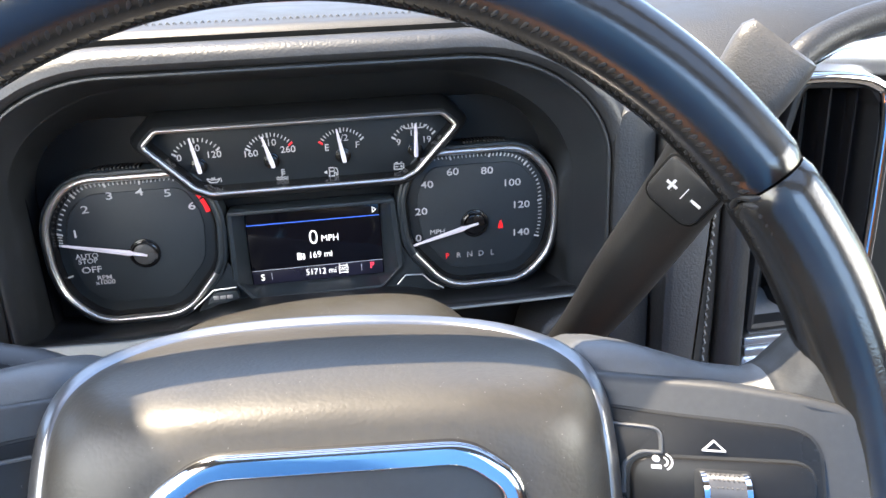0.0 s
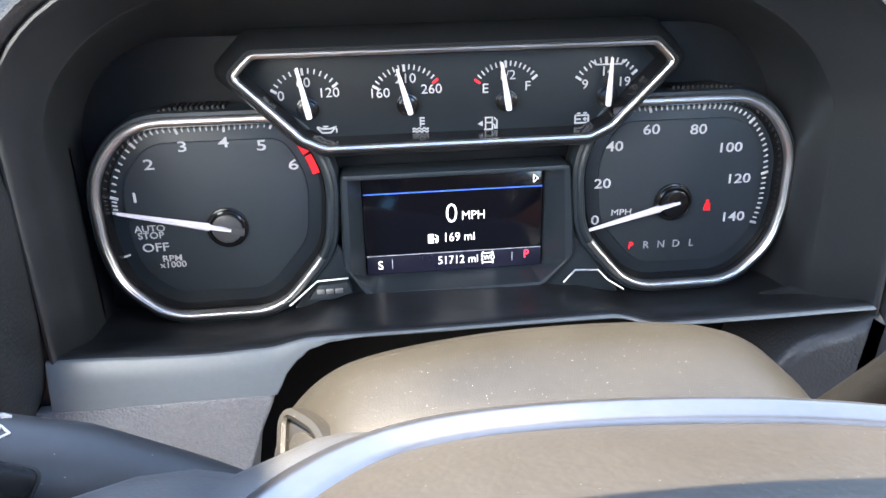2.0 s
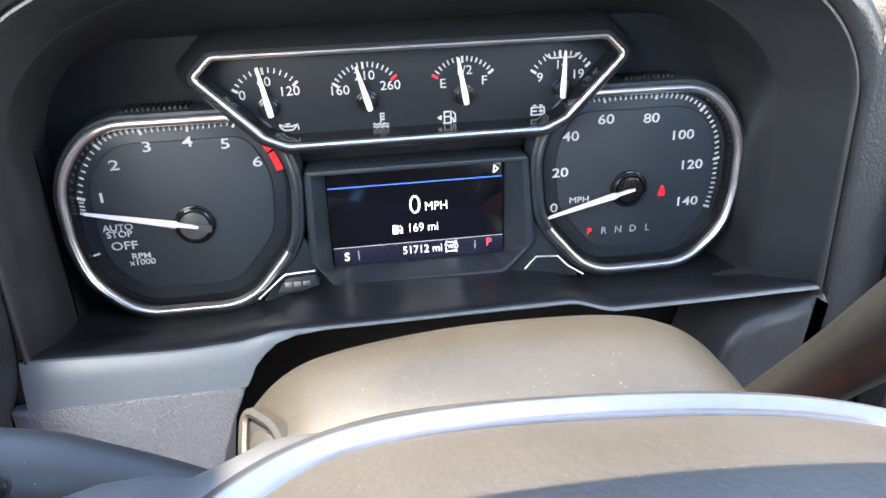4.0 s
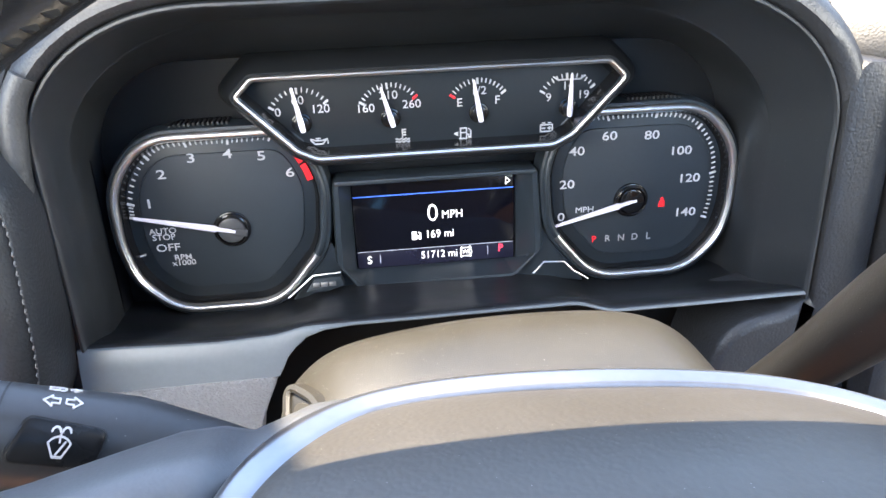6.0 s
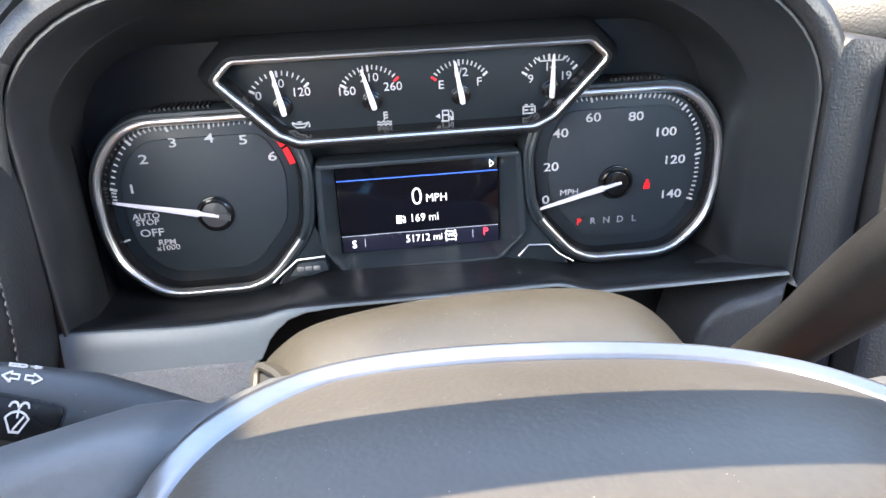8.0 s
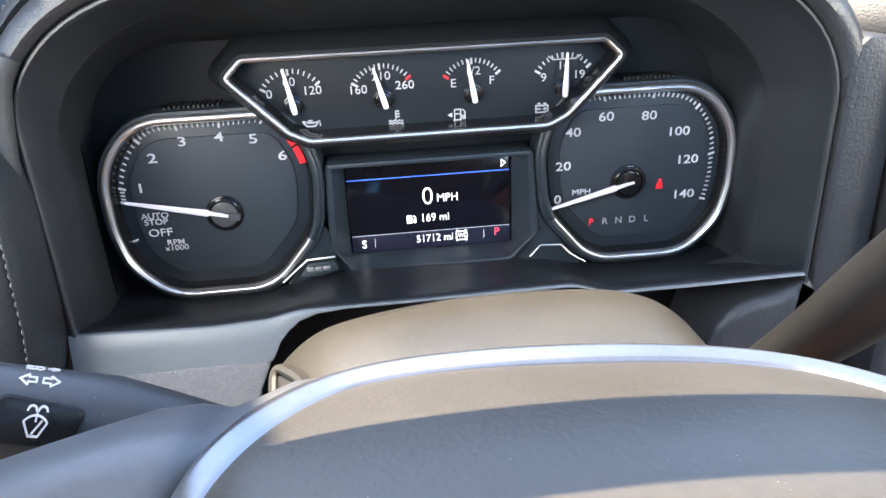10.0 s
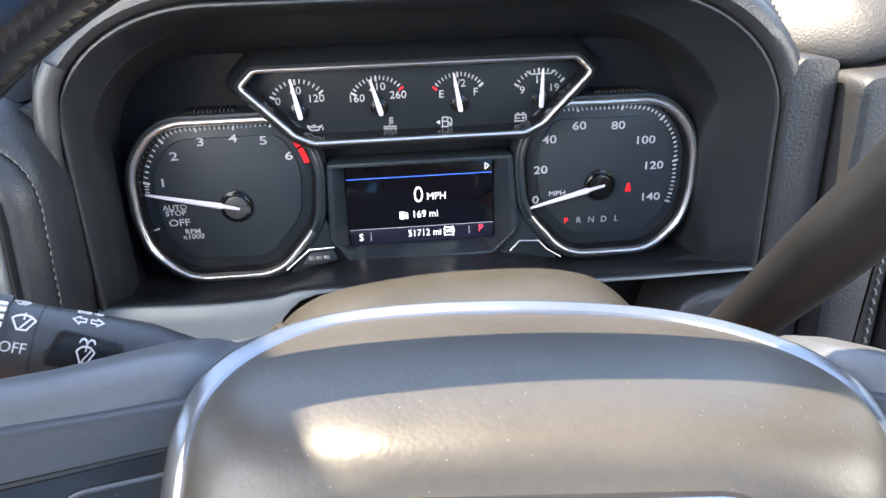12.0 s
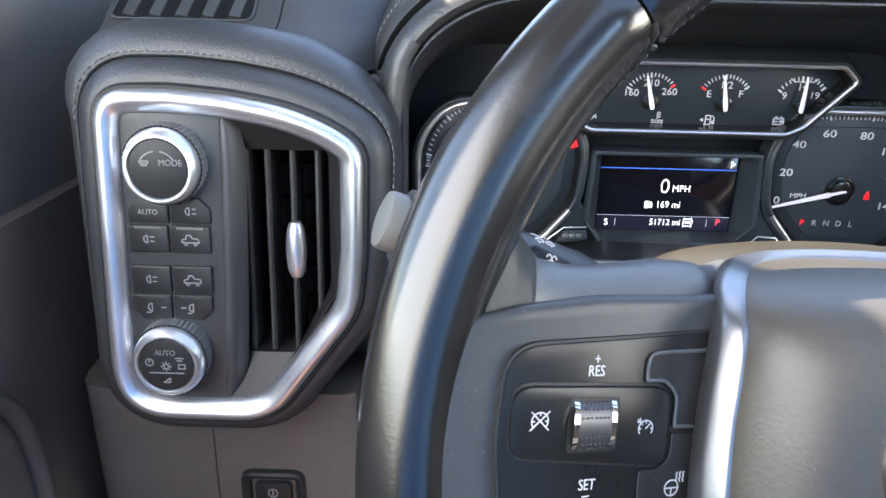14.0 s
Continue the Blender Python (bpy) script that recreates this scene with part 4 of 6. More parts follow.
for sg in (-1, 1):
    sp = spoke(sg)
    to = lean(sg)
    ie = 0.0802 + HC * sg
    shell = rounded(mir([(-ie, 0.0390), (-0.117, 0.0368), (-0.138, 0.0336), (-0.1560, 0.0290), (-0.1575, -0.004), (-0.1560, -0.036), (-0.146, -0.060), (-ie, -0.066)], sg), [0.001, 0.05, 0.03, 0.020, 0.05, 0.02, 0.012, 0.001], 6)
    body = part("switch_bezel", slab(shell, -0.016, 0.0, to, bevel=0.0026, steps=4), BEZEL, wheel, "black plastic switch surround")
    panel = rounded(mir([(-ie, 0.0290), (-0.1062, 0.0264), (-0.1408, 0.0236), (-0.1416, 0.000), (-0.1395, -0.014), (-0.133, -0.036), (-ie, -0.045)], sg), [0.0005, 0.05, 0.010, 0.05, 0.03, 0.012, 0.0005], 6)
    part("joint", slab(inset(panel, -0.0008), -0.010, 0.0003, to, bevel=0.0001), DARK, body)
    pan = part("switch_panel", slab(panel, -0.002, 0.0008, to, bevel=0.0006), WSWITCH, wheel, "black switch panel on the spoke")
    rock = rounded(mir([(-0.1390, 0.0143), (-0.0928, 0.0135), (-0.0926, -0.0086), (-0.1385, -0.0034)], sg), [0.0055, 0.0065, 0.0050, 0.0060], 7)
    part("joint", slab(inset(rock, -0.0008), 0.0, 0.00095, to, bevel=0.0001), DARK, pan)
    part("rocker", slab(rock, 0.0004, 0.0024, to, bevel=0.0008), WSWITCH, pan, "wide rocker with a ribbed thumb wheel")
    # thumb wheel: a drum with small bumps
    cx = 0.1163 * sg
    part("wheel_slot", slab(rect(cx - 0.0072, -0.0030, cx + 0.0072, 0.0112, 0.0015), 0.001, 0.00255, to, bevel=0.0001), DARK, pan)
    drum = []
    for q in range(9):
        t = radians(180 * q / 8)
        drum.append([to(cx + x, 0.0041 + 0.0062 * math.cos(t), 0.0022 + 0.0034 * math.sin(t)) for x in (-0.0050, -0.0046, 0.0046, 0.0050)])
    part("thumb_wheel", loft(drum, closed=False), DRUMM, pan, "dark satin thumb wheel")
    part("thumb_wheel_cheek", join(*[loft([[to(cx + e * 0.0053 + x, 0.0041 + r_ * 0.0066 * math.cos(radians(20 * q)), 0.0018 + r_ * 0.0040 * math.sin(radians(20 * q))) for q in range(10)] for x, r_ in ((-0.0007, 1.0), (0.0007, 1.0), (0.0007, 0.8), (-0.0007, 0.8))], closed=False, loop=True) for e in (-1, 1)]), BRIGHT, pan)
    bumps = []
    for row in range(7):
        t = radians(20 + 140 * row / 6)
        if 70 < 20 + 140 * row / 6 < 110:
            continue
        for c in range(7):
            px = cx - 0.0036 + 0.0012 * c + (0.0006 if row % 2 else 0)
            o = to(px, 0.0041 + 0.0062 * math.cos(t), 0.0022 + 0.0034 * math.sin(t))
            b_ = bmesh.new()
            bmesh.ops.create_cone(b_, cap_ends=True, segments=5, radius1=0.0005, radius2=0.0002, depth=0.0008)
            bumps.append(moved(b_, Matrix.Translation(o)))
    part("thumb_wheel_bumps", join(*bumps), HUBM, pan)

spoke_to = lean(-1)


def on_spoke(a, b, h, size=1.0):
    o = spoke_to(a, b, h)
    sl = math.atan(0.52) * (1 if a < 0 else -1)
    return Matrix.Translation(o) @ Matrix.Rotation(sl, 4, "Y")


panels = [o for o in wheel.children if o.name.startswith("switch_panel")]
letters("legend", "+\nRES", 0.0041, on_spoke(-0.1165, 0.0192, 0.0009), WHITE, panels[0], 0.0, 0.85)
letters("legend", "SET", 0.0041, on_spoke(-0.1161, -0.0122, 0.0009), WHITE, panels[0], 0.0, 0.85)
part("legend_bar", bar((-0.1172, -0.0152), (-0.1150, -0.0152), 0.0004, 0.0004, 0.0010, spoke_to), WHITE, panels[0])


def gauge_icon(u, v, cross):
    ls = [arc(u, v, 0.0022, -35, 215, 14), [(u, v), (u + 0.0011, v + 0.0011)]]
    for t in (0, 45, 90, 135, 180):
        ls.append([(u + 0.0015 * math.cos(radians(t)), v + 0.0015 * math.sin(radians(t))), (u + 0.0020 * math.cos(radians(t)), v + 0.0020 * math.sin(radians(t)))])
    if cross:
        ls += [[(u - 0.0024, v - 0.0022), (u + 0.0024, v + 0.0024)], [(u + 0.0024, v - 0.0022), (u - 0.0024, v + 0.0024)]]
    else:
        ls += [[(u - 0.0026, v + 0.0026), (u - 0.0017, v + 0.0017)], [(u - 0.0027, v + 0.0019), (u - 0.0017, v + 0.0017), (u - 0.0019, v + 0.0028)]]
    return strokes(ls, 0.00035, 0.0021, 0.0026, spoke_to)


part("cruise_off_icon", gauge_icon(-0.1312, 0.0056, True), WHITE, panels[0])
part("cruise_icon", gauge_icon(-0.1004, 0.0024, False), WHITE, panels[0])
# small raised buttons beside the hub
for sg, pan in ((-1, panels[0]), (1, panels[1])):
    ie = 0.0806 + HC * sg
    nook = rounded(mir([(-ie, 0.0245), (-0.1016, 0.0232), (-0.1016, 0.0146), (-0.0955, 0.0146), (-0.0914, 0.0110), (-0.0914, 0.0018), (-ie, 0.0012)], sg), [0.0004, 0.004, 0.001, 0.004, 0.004, 0.0006, 0.0004], 4)
    part("side_button", slab(nook, 0.0004, 0.0016, spoke_to, bevel=0.0003, steps=1), SWITCH, pan)
    part("button_edge", band(nook, [(0.0, 0.0010), (0.0001, 0.0018), (0.0006, 0.0021), (0.0011, 0.0019), (0.0013, 0.0012)], spoke_to), SPOKEM, pan, "lighter rounded edge of the button")
    low = rounded(mir([(-ie, 0.0000), (-0.0914, 0.0004), (-0.0914, -0.0062), (-0.0948, -0.0094), (-0.1010, -0.0094), (-0.1000, -0.0330), (-ie, -0.0380)], sg), [0.0004, 0.0006, 0.004, 0.004, 0.001, 0.003, 0.0004], 4)
    part("side_button", slab(low, 0.0004, 0.0016, spoke_to, bevel=0.0003, steps=1), SWITCH, pan)
hx, hy = -0.0898, -0.0150
part("heated_wheel_icon", strokes([arc(hx, hy, 0.0022, 60, 400, 18), [(hx - 0.002, hy), (hx + 0.002, hy)], [(hx, hy), (hx, hy - 0.002)]] + [[(hx + 0.0012 + 0.0011 * q, hy + 0.0016 + 0.0007 * w) if w % 2 else (hx + 0.0016 + 0.0011 * q, hy + 0.0016 + 0.0007 * w) for w in range(5)] for q in range(3)], 0.00035, 0.0014, 0.0018, spoke_to), WHITE, panels[0])
vx, vy = 0.1005, 0.0125
part("voice_icon", join(strokes([arc(vx + 0.0004, vy, 0.0014, -60, 60, 6), arc(vx + 0.0004, vy, 0.0026, -60, 60, 8)], 0.0005, 0.002, 0.0027, spoke_to), slab(disc(vx - 0.0012, vy + 0.0008, 0.0010, 12), 0.002, 0.0027, spoke_to, 0.0001), strokes([[(vx - 0.0022, vy - 0.0016), (vx - 0.0002, vy - 0.0016)]], 0.0012, 0.002, 0.0027, spoke_to)), WHITE, panels[1])
part("up_icon", strokes([[(0.1120, 0.0165), (0.1148, 0.0195), (0.1176, 0.0165), (0.1120, 0.0165)]], 0.0005, 0.001, 0.0014, spoke_to), WHITE, panels[1])

# hub pad with its silver ring and the emblem
# the ring runs up the sides in the wheel's plane and sweeps back over the top
HALF = [(0.0, 0.0540, -0.070), (0.020, 0.0536, -0.0703), (0.040, 0.0525, -0.0690), (0.055, 0.0508, -0.0640), (0.066, 0.0485, -0.0555), (0.0735, 0.0455, -0.0450), (0.0785, 0.0405, -0.0345), (0.0812, 0.0320, -0.0260), (0.0828, 0.0200, -0.0232), (0.0840, 0.0040, -0.0225), (0.0845, -0.020, -0.0210), (0.082, -0.048, -0.0220), (0.070, -0.075, -0.0240), (0.048, -0.092, -0.0260), (0.02, -0.098, -0.0270), (0.0, -0.0985, -0.0270)]
HUB = [Vector((HC + p.x, p.y, p.z)) for p in smooth_path([Vector(p) for p in HALF], 6)]
HUB = HUB + [Vector((2 * HC - p.x, p.y, p.z)) for p in HUB[-2:0:-1]]
EMB = rounded([(HC + x, y) for x, y in [(-0.0510, 0.003), (-0.0492, 0.0182), (-0.0350, 0.0283), (0.0350, 0.0283), (0.0492, 0.0182), (0.0510, 0.003), (0.0445, -0.0230), (-0.0445, -0.0230)]], [0.014, 0.014, 0.022, 0.022, 0.014, 0.014, 0.010, 0.010], 10)
EMBO = inset(EMB, -0.0035)
curves = []
for p in HUB:
    q = cut_path(EMBO, (HC, 0.0), math.degrees(math.atan2(p.y, p.x - HC)), 0.0)
    w = Vector((q.x - p.x, q.y - p.y, 0.0))
    n0, n1 = p.z, 0.0078
    line = []
    for k in range(61):
        t = math.pi / 2 * k / 60
        line.append(Vector((p.x, p.y, n0)) + w * (1 - math.cos(t)) + Vector((0, 0, (n1 - n0) * math.sin(t))))
    curves.append((line, w.normalized()))


def on_curve(line, inward, s_, lift=0.0):
    """A place s_ metres along the hub's curve from its ring to the emblem."""
    run = 0.0
    for u, v in zip(line, line[1:]):
        d_ = (v - u).length
        if run + d_ >= s_ or v is line[-1]:
            t = (v - u).normalized()
            nrm = -inward * t.z + Vector((0, 0, t.dot(inward)))
            return u + t * (s_ - run) + nrm * lift
        run += d_


def length(line):
    return sum((v - u).length for u, v in zip(line, line[1:]))


def ring_wide(p):
    """The ring is narrow over the top and broad at the sides."""
    f = min(1.0, max(0.0, (abs(p.x - HC) - 0.050) / 0.026)) if p.y > 0 else 1.0
    return 0.0088 + 0.0066 * f * f * (3 - 2 * f)


widths = [ring_wide(p) for p in HUB]
part("hub_ring", loft([[on_curve(ln, w, f * rw, h_) for (ln, w), rw in zip(curves, widths)] for f, h_ in ((0.0, -0.006), (0.0, 0.0010), (0.05, 0.0022), (0.14, 0.0029), (0.50, 0.0034), (0.60, 0.0031), (0.66, 0.0026), (0.90, 0.0016), (0.97, 0.0008), (1.0, -0.0004), (1.0, -0.004))]), RINGM, wheel, "satin silver ring round the hub pad")
part("hub_pad", loft([[on_curve(ln, w, rw - 0.0012 + (length(ln) - rw + 0.0008) * f, h_) for (ln, w), rw in zip(curves, widths)] for f, h_ in ((0.0, -0.003), (0.0, -0.0006), (0.02, 0.0002), *((0.05 + 0.95 * k / 16, 0.0003) for k in range(17)))], caps=(False, True)), SOFT, wheel, "soft domed hub pad")
part("hub_back", loft([[Vector((p.x, p.y, p.z + 0.0005)) for p in HUB], [Vector((HC + (p.x - HC) * 0.99, p.y * 0.98, min(p.z - 0.012, -0.045))) for p in HUB], [Vector((HC + (p.x - HC) * 0.8, p.y * 0.75, -0.088)) for p in HUB]], caps=(False, True)), SOFT, wheel)
emb = part("emblem_plate", slab(EMB, 0.002, 0.0090, flat, 0.0004), PLATEM, wheel, "plain dark plate in a chrome frame")
part("emblem_frame", band(EMB, [(-0.0004, 0.004), (-0.0003, 0.0106), (0.0002, 0.0115), (0.0009, 0.0119), (0.0030, 0.0121), (0.0055, 0.0121), (0.0061, 0.0116), (0.0064, 0.0106), (0.0065, 0.006)], flat), EMBM, emb, "bright chrome frame")
for q in range(3):
    x0 = HC - 0.032 + 0.0219 * q
    o = rect(x0, -0.0120, x0 + 0.0203, 0.0085, 0.003, 4)
    part("badge_edge", slab(o, 0.008, 0.0112, flat, 0.0005), BRIGHT, emb)
    part("badge_block", slab(inset(o, 0.0014), 0.010, 0.0117, flat, 0.0004), RED, emb, "plain red badge block")


# ---- steering column ----
column = thing("steering_column_cover", "dark column cover with dust specks in the sun", "column cover")


def col_ring(y, dz, sx, drop):
    top = [(-0.068, 0.020), (-0.063, 0.038), (-0.052, 0.050), (-0.036, 0.0560), (-0.005, 0.0598), (0.028, 0.0600), (0.052, 0.0575), (0.066, 0.0515), (0.078, 0.0400), (0.086, 0.026), (0.088, 0.010)]
    top = [(p.x, p.z) for p in smooth_path([Vector((x, 0, z)) for x, z in top], 6)]
    return [Vector((0.008 + (x - 0.008) * sx, y, z + dz)) for x, z in top] + [Vector((0.008 + (x - 0.008) * sx * 0.9, y, z)) for x, z in ((0.080, -drop), (0.008, -drop - 0.01), (-0.062, -drop))]


cover = part("cover", loft([col_ring(-0.158, -0.055, 0.90, 0.06), col_ring(-0.161, -0.020, 0.94, 0.06), col_ring(-0.164, -0.009, 0.97, 0.055), col_ring(-0.169, -0.0026, 0.99, 0.05), col_ring(-0.175, -0.0004, 1.0, 0.05), col_ring(-0.186, -0.0002, 1.0, 0.05), col_ring(-0.208, -0.003, 1.0, 0.05), col_ring(-0.2125, -0.0045, 0.99, 0.05), col_ring(-0.2140, -0.0075, 0.965, 0.05), col_ring(-0.220, -0.010, 0.95, 0.05), col_ring(-0.240, -0.015, 0.93, 0.045), col_ring(-0.262, -0.022, 0.88, 0.04)], caps=(True, True)), COLM, column, "matt dark plastic cover")
KO = Vector((-0.0555, -0.2010, 0.0460))
KN = Vector((-0.60, -0.40, 0.69)).normalized()
KU = Vector((0.35, -0.9, -0.25))
KU = (KU - KN * KU.dot(KN)).normalized()
KV = KN.cross(KU)


def at_key(u, v, h):
    return KO + KU * u + KV * v + KN * h


LENS = rounded([(-0.0150, 0.0), (0.0, 0.0072), (0.0150, 0.0), (0.0, -0.0072)], [0.002, 0.016, 0.002, 0.016], 8)
lock = part("key_recess", band(LENS, [(-0.0030, -0.003), (-0.0016, 0.0001), (0.0, 0.0003), (0.0008, -0.0004), (0.0014, -0.004)], at_key), COLM, column, "lens-shaped recess of the ignition lock")
part("key_gap", slab(inset(LENS, 0.0004), -0.008, -0.0014, at_key, 0.0002), DARK, lock)
part("key_lock", slab(rounded([(-0.0095, 0.0), (0.0, 0.0060), (0.0095, 0.0), (0.0, -0.0060)], [0.005, 0.009, 0.005, 0.009], 8), -0.006, -0.0004, at_key, 0.0006), COLM, lock, "worn lock face in the recess")


# ---- stalk ----
stalk = thing("wiper_stalk", "black indicator and wiper stalk with white symbols and grey cap", "stalk")
S0, S1 = Vector((-0.066, -0.211, 0.042)), Vector((-0.166, -0.236, 0.086))
AX = (S1 - S0).normalized()
SN = (Vector((-0.03, -0.47, 0.18)) - (S0 + S1) / 2)
SN = (SN - AX * SN.dot(AX)).normalized()
SU = SN.cross(AX) * -1
if SU.z < 0:
    SU = -SU
LEN = (S1 - S0).length


def stem(s, q, grow=1.0, h=0.0):
    """A place on the stalk: s along it (metres), q degrees round it from the driver's side upwards."""
    r_ = 0.0060 + 0.0070 * min(1, max(0, s / 0.035)) ** 0.8
    return S0 + AX * s + (SN * math.cos(radians(q)) * 0.92 + SU * math.sin(radians(q))) * (r_ * grow + h)


part("lever", loft([[stem(s, 10 * q) for q in range(36)] for s in [LEN * 0.80 * k / 14 - 0.01 for k in range(15)]], caps=(True, True)), STALKM, stalk)
part("twist_ring", loft([[stem(s, 5 * q, 1.0, 0.0008 + (0.0005 if q % 2 else 0)) for q in range(72)] for s in (LEN * 0.660, LEN * 0.662, LEN * 0.706, LEN * 0.708)], caps=(True, True)), STALKM, stalk, "ribbed twist ring")
part("sleeve", loft([[stem(s, 10 * q, g) for q in range(36)] for s, g in ((LEN * 0.716, 1.0), (LEN * 0.721, 1.03), (LEN * 0.92, 1.03), (LEN * 0.93, 1.0))], caps=(True, True)), STALKM, stalk)
part("end_cap", loft([[stem(s, 10 * q, g) for q in range(36)] for s, g in ((LEN * 0.935, 0.76), (LEN * 0.94, 0.80), (LEN * 0.985, 0.80), (LEN * 0.995, 0.76), (LEN * 1.0, 0.6))], caps=(True, True)), CAPG, stalk, "grey round end cap")


def onto_stalk(u, v, h):
    """u along the stalk, v up round it."""
    return stem(LEN * 0.5 - 0.006 - u, 8 + math.degrees(v / 0.0125), 1.0, h)


button = part("wash_button", slab(rounded([(-0.0130, -0.0045), (0.0062, -0.0050), (0.0082, 0.0032), (-0.0092, 0.0050)], 0.002, 4), -0.001, 0.0022, onto_stalk, 0.0009), WSWITCH, stalk, "raised washer button")


def icon_wash(u, v, k=1.0):
    return [[(u - 0.0030 * k, v + 0.0006 * k), (u - 0.0012 * k, v - 0.0026 * k), (u + 0.0012 * k, v - 0.0026 * k), (u + 0.0030 * k, v + 0.0006 * k), *arc(u, v - 0.0014 * k, 0.0036 * k, 35, 145, 8)], [(u, v + 0.0008 * k), (u, v + 0.0028 * k)], [(u - 0.0004 * k, v - 0.002 * k), (u + 0.0016 * k, v + 0.001 * k)]]


part("button_joint", slab(rounded([(-0.0138, -0.0052), (0.0068, -0.0057), (0.0088, 0.0038), (-0.0096, 0.0057)], 0.0024, 4), -0.002, 0.0003, onto_stalk, 0.0001), DARK, button)
part("wash_icon", strokes(icon_wash(-0.0018, -0.0006, 0.8) + [arc(-0.0029, 0.0020, 0.0009, 0, 180, 6), arc(-0.0007, 0.0020, 0.0009, 0, 180, 6)], 0.0004, 0.0020, 0.0026, onto_stalk), WHITE, button)
def arrow(u, v, sg):
    return [(u + sg * x, v + y) for x, y in ((0.0040, 0), (0.0022, 0.0017), (0.0022, 0.0008), (0.0005, 0.0008), (0.0005, -0.0008), (0.0022, -0.0008), (0.0022, -0.0017), (0.0040, 0))]


part("indicator_icon", strokes([arrow(-0.0030, 0.0100, -1), arrow(-0.0026, 0.0100, 1)], 0.0004, -0.0002, 0.0003, onto_stalk), WHITE, stalk)
lx, lz = -0.0028, 0.0155
part("lamp_icon", strokes([[(lx - 0.0034, lz - 0.0009), (lx - 0.0012, lz - 0.0009), (lx - 0.0012, lz + 0.0009), (lx - 0.0034, lz + 0.0009), (lx - 0.0034, lz - 0.0009)], arc(lx - 0.0008, lz, 0.0011, -90, 90, 6), [(lx + 0.0012, lz), (lx + 0.0036, lz)], [(lx + 0.0022, lz + 0.0009), (lx + 0.0036, lz), (lx + 0.0022, lz - 0.0009)]], 0.0004, -0.0002, 0.0003, onto_stalk), WHITE, stalk)
# the turning sleeve's marks
letters("legend", "OFF", 0.0044, Matrix.Translation(onto_stalk(-0.0204, -0.0017, 0.0003)) @ Matrix((-AX, -AX.cross(SN) if (-AX.cross(SN)).dot(SU) > 0 else AX.cross(SN), SN)).transposed().to_4x4(), WHITE, stalk, 0.0, 0.9)
part("sleeve_joint", loft([[stem(LEN * 0.568 + 0.002 * math.cos(radians(10 * q - 20)) + e, 10 * q, 1.0, 0.00015) for q in range(36)] for e in (0, 0.0005)], caps=(False, False)), DARK, stalk)
for v in (-0.0030, -0.0008, 0.0014, 0.0036, 0.0058, 0.0080, 0.0102):
    part("speed_bar", strokes([[(-0.0262 - 0.0014, v), (-0.0262 + 0.0014, v)]], 0.0012, 0.0010, 0.0017, onto_stalk), WHITE, stalk)
part("wiper_icon", strokes(icon_wash(-0.0352, 0.0040), 0.0005, 0.0010, 0.0015, onto_stalk), WHITE, stalk)
part("spray_icon", strokes(icon_wash(-0.0212, 0.0150, 0.7), 0.0004, -0.0002, 0.0003, onto_stalk), WHITE, stalk)
part("wiper_icon", strokes(icon_wash(-0.0194, 0.0061), 0.0005, -0.0002, 0.0003, onto_stalk), WHITE, stalk)


# ---- shift lever ----
shifter = thing("shift_lever", "dark column shift lever with plus and minus button", "shift lever")
SP = [Vector(p) for p in ((0.124, -0.120, -0.030), (0.143, -0.145, 0.012), (0.1535, -0.168, 0.048), (0.1675, -0.207, 0.106), (0.1735, -0.2195, 0.130), (0.177, -0.222, 0.138))]


def oval(path, wide, thick, power=2.6, n=28, facing=Vector((0.02, -0.49, 0.19))):
    """A bar of squarish oval section whose broad side faces a point."""
    rings = []
    for i, p in enumerate(path):
        t = (path[min(i + 1, len(path) - 1)] - path[max(i - 1, 0)]).normalized()
        f = facing - p
        f = (f - t * f.dot(t)).normalized()
        s = t.cross(f)
        w = wide[i] if isinstance(wide, list) else wide
        h = thick[i] if isinstance(thick, list) else thick
        ring = []
        for k in range(n):
            a = 2 * math.pi * k / n
            c_, s_ = math.cos(a), math.sin(a)
            e = 2 / power
            ring.append(p + s * w * math.copysign(abs(c_) ** e, c_) + f * h * math.copysign(abs(s_) ** e, s_))
        rings.append(ring)
    return loft(rings, caps=(True, True))


def arm_half(f):
    """Half the arm's breadth: slim at the column, broad at the button."""
    rows = ((0.0, 0.0090), (0.18, 0.0118), (0.42, 0.0152), (0.65, 0.0163), (0.85, 0.0160), (1.0, 0.0148))
    for (f0, w0), (f1, w1) in zip(rows, rows[1:]):
        if f <= f1:
            return w0 + (w1 - w0) * (f - f0) / (f1 - f0)
    return rows[-1][1]


arm_path = smooth_path(SP)
m_ = len(arm_path)
part("arm", oval(arm_path, [arm_half(k / (m_ - 1)) for k in range(m_)], 0.011), ARMM, shifter, "dark tapered arm")
kp = [Vector((0.176, -0.2215, 0.1365)), Vector((0.1775, -0.222, 0.140)), Vector((0.182, -0.2245, 0.149)), Vector((0.1875, -0.227, 0.160)), Vector((0.1895, -0.228, 0.1640)), Vector((0.1905, -0.2285, 0.1655))]
part("knob", oval(kp, [0.0130, 0.0142, 0.0152, 0.0160, 0.0155, 0.0135], [0.010, 0.0115, 0.0120, 0.0115, 0.0105, 0.0085], 5.0), KNOBM, shifter, "blunt grained shift knob")
bo = Vector((0.1672, -0.2100, 0.1082))
bt = (Vector((0.178, -0.222, 0.132)) - Vector((0.150, -0.188, 0.076))).normalized()
bf = Vector((0.02, -0.49, 0.19)) - bo
bf = (bf - bt * bf.dot(bt)).normalized()
bs = bt.cross(bf)


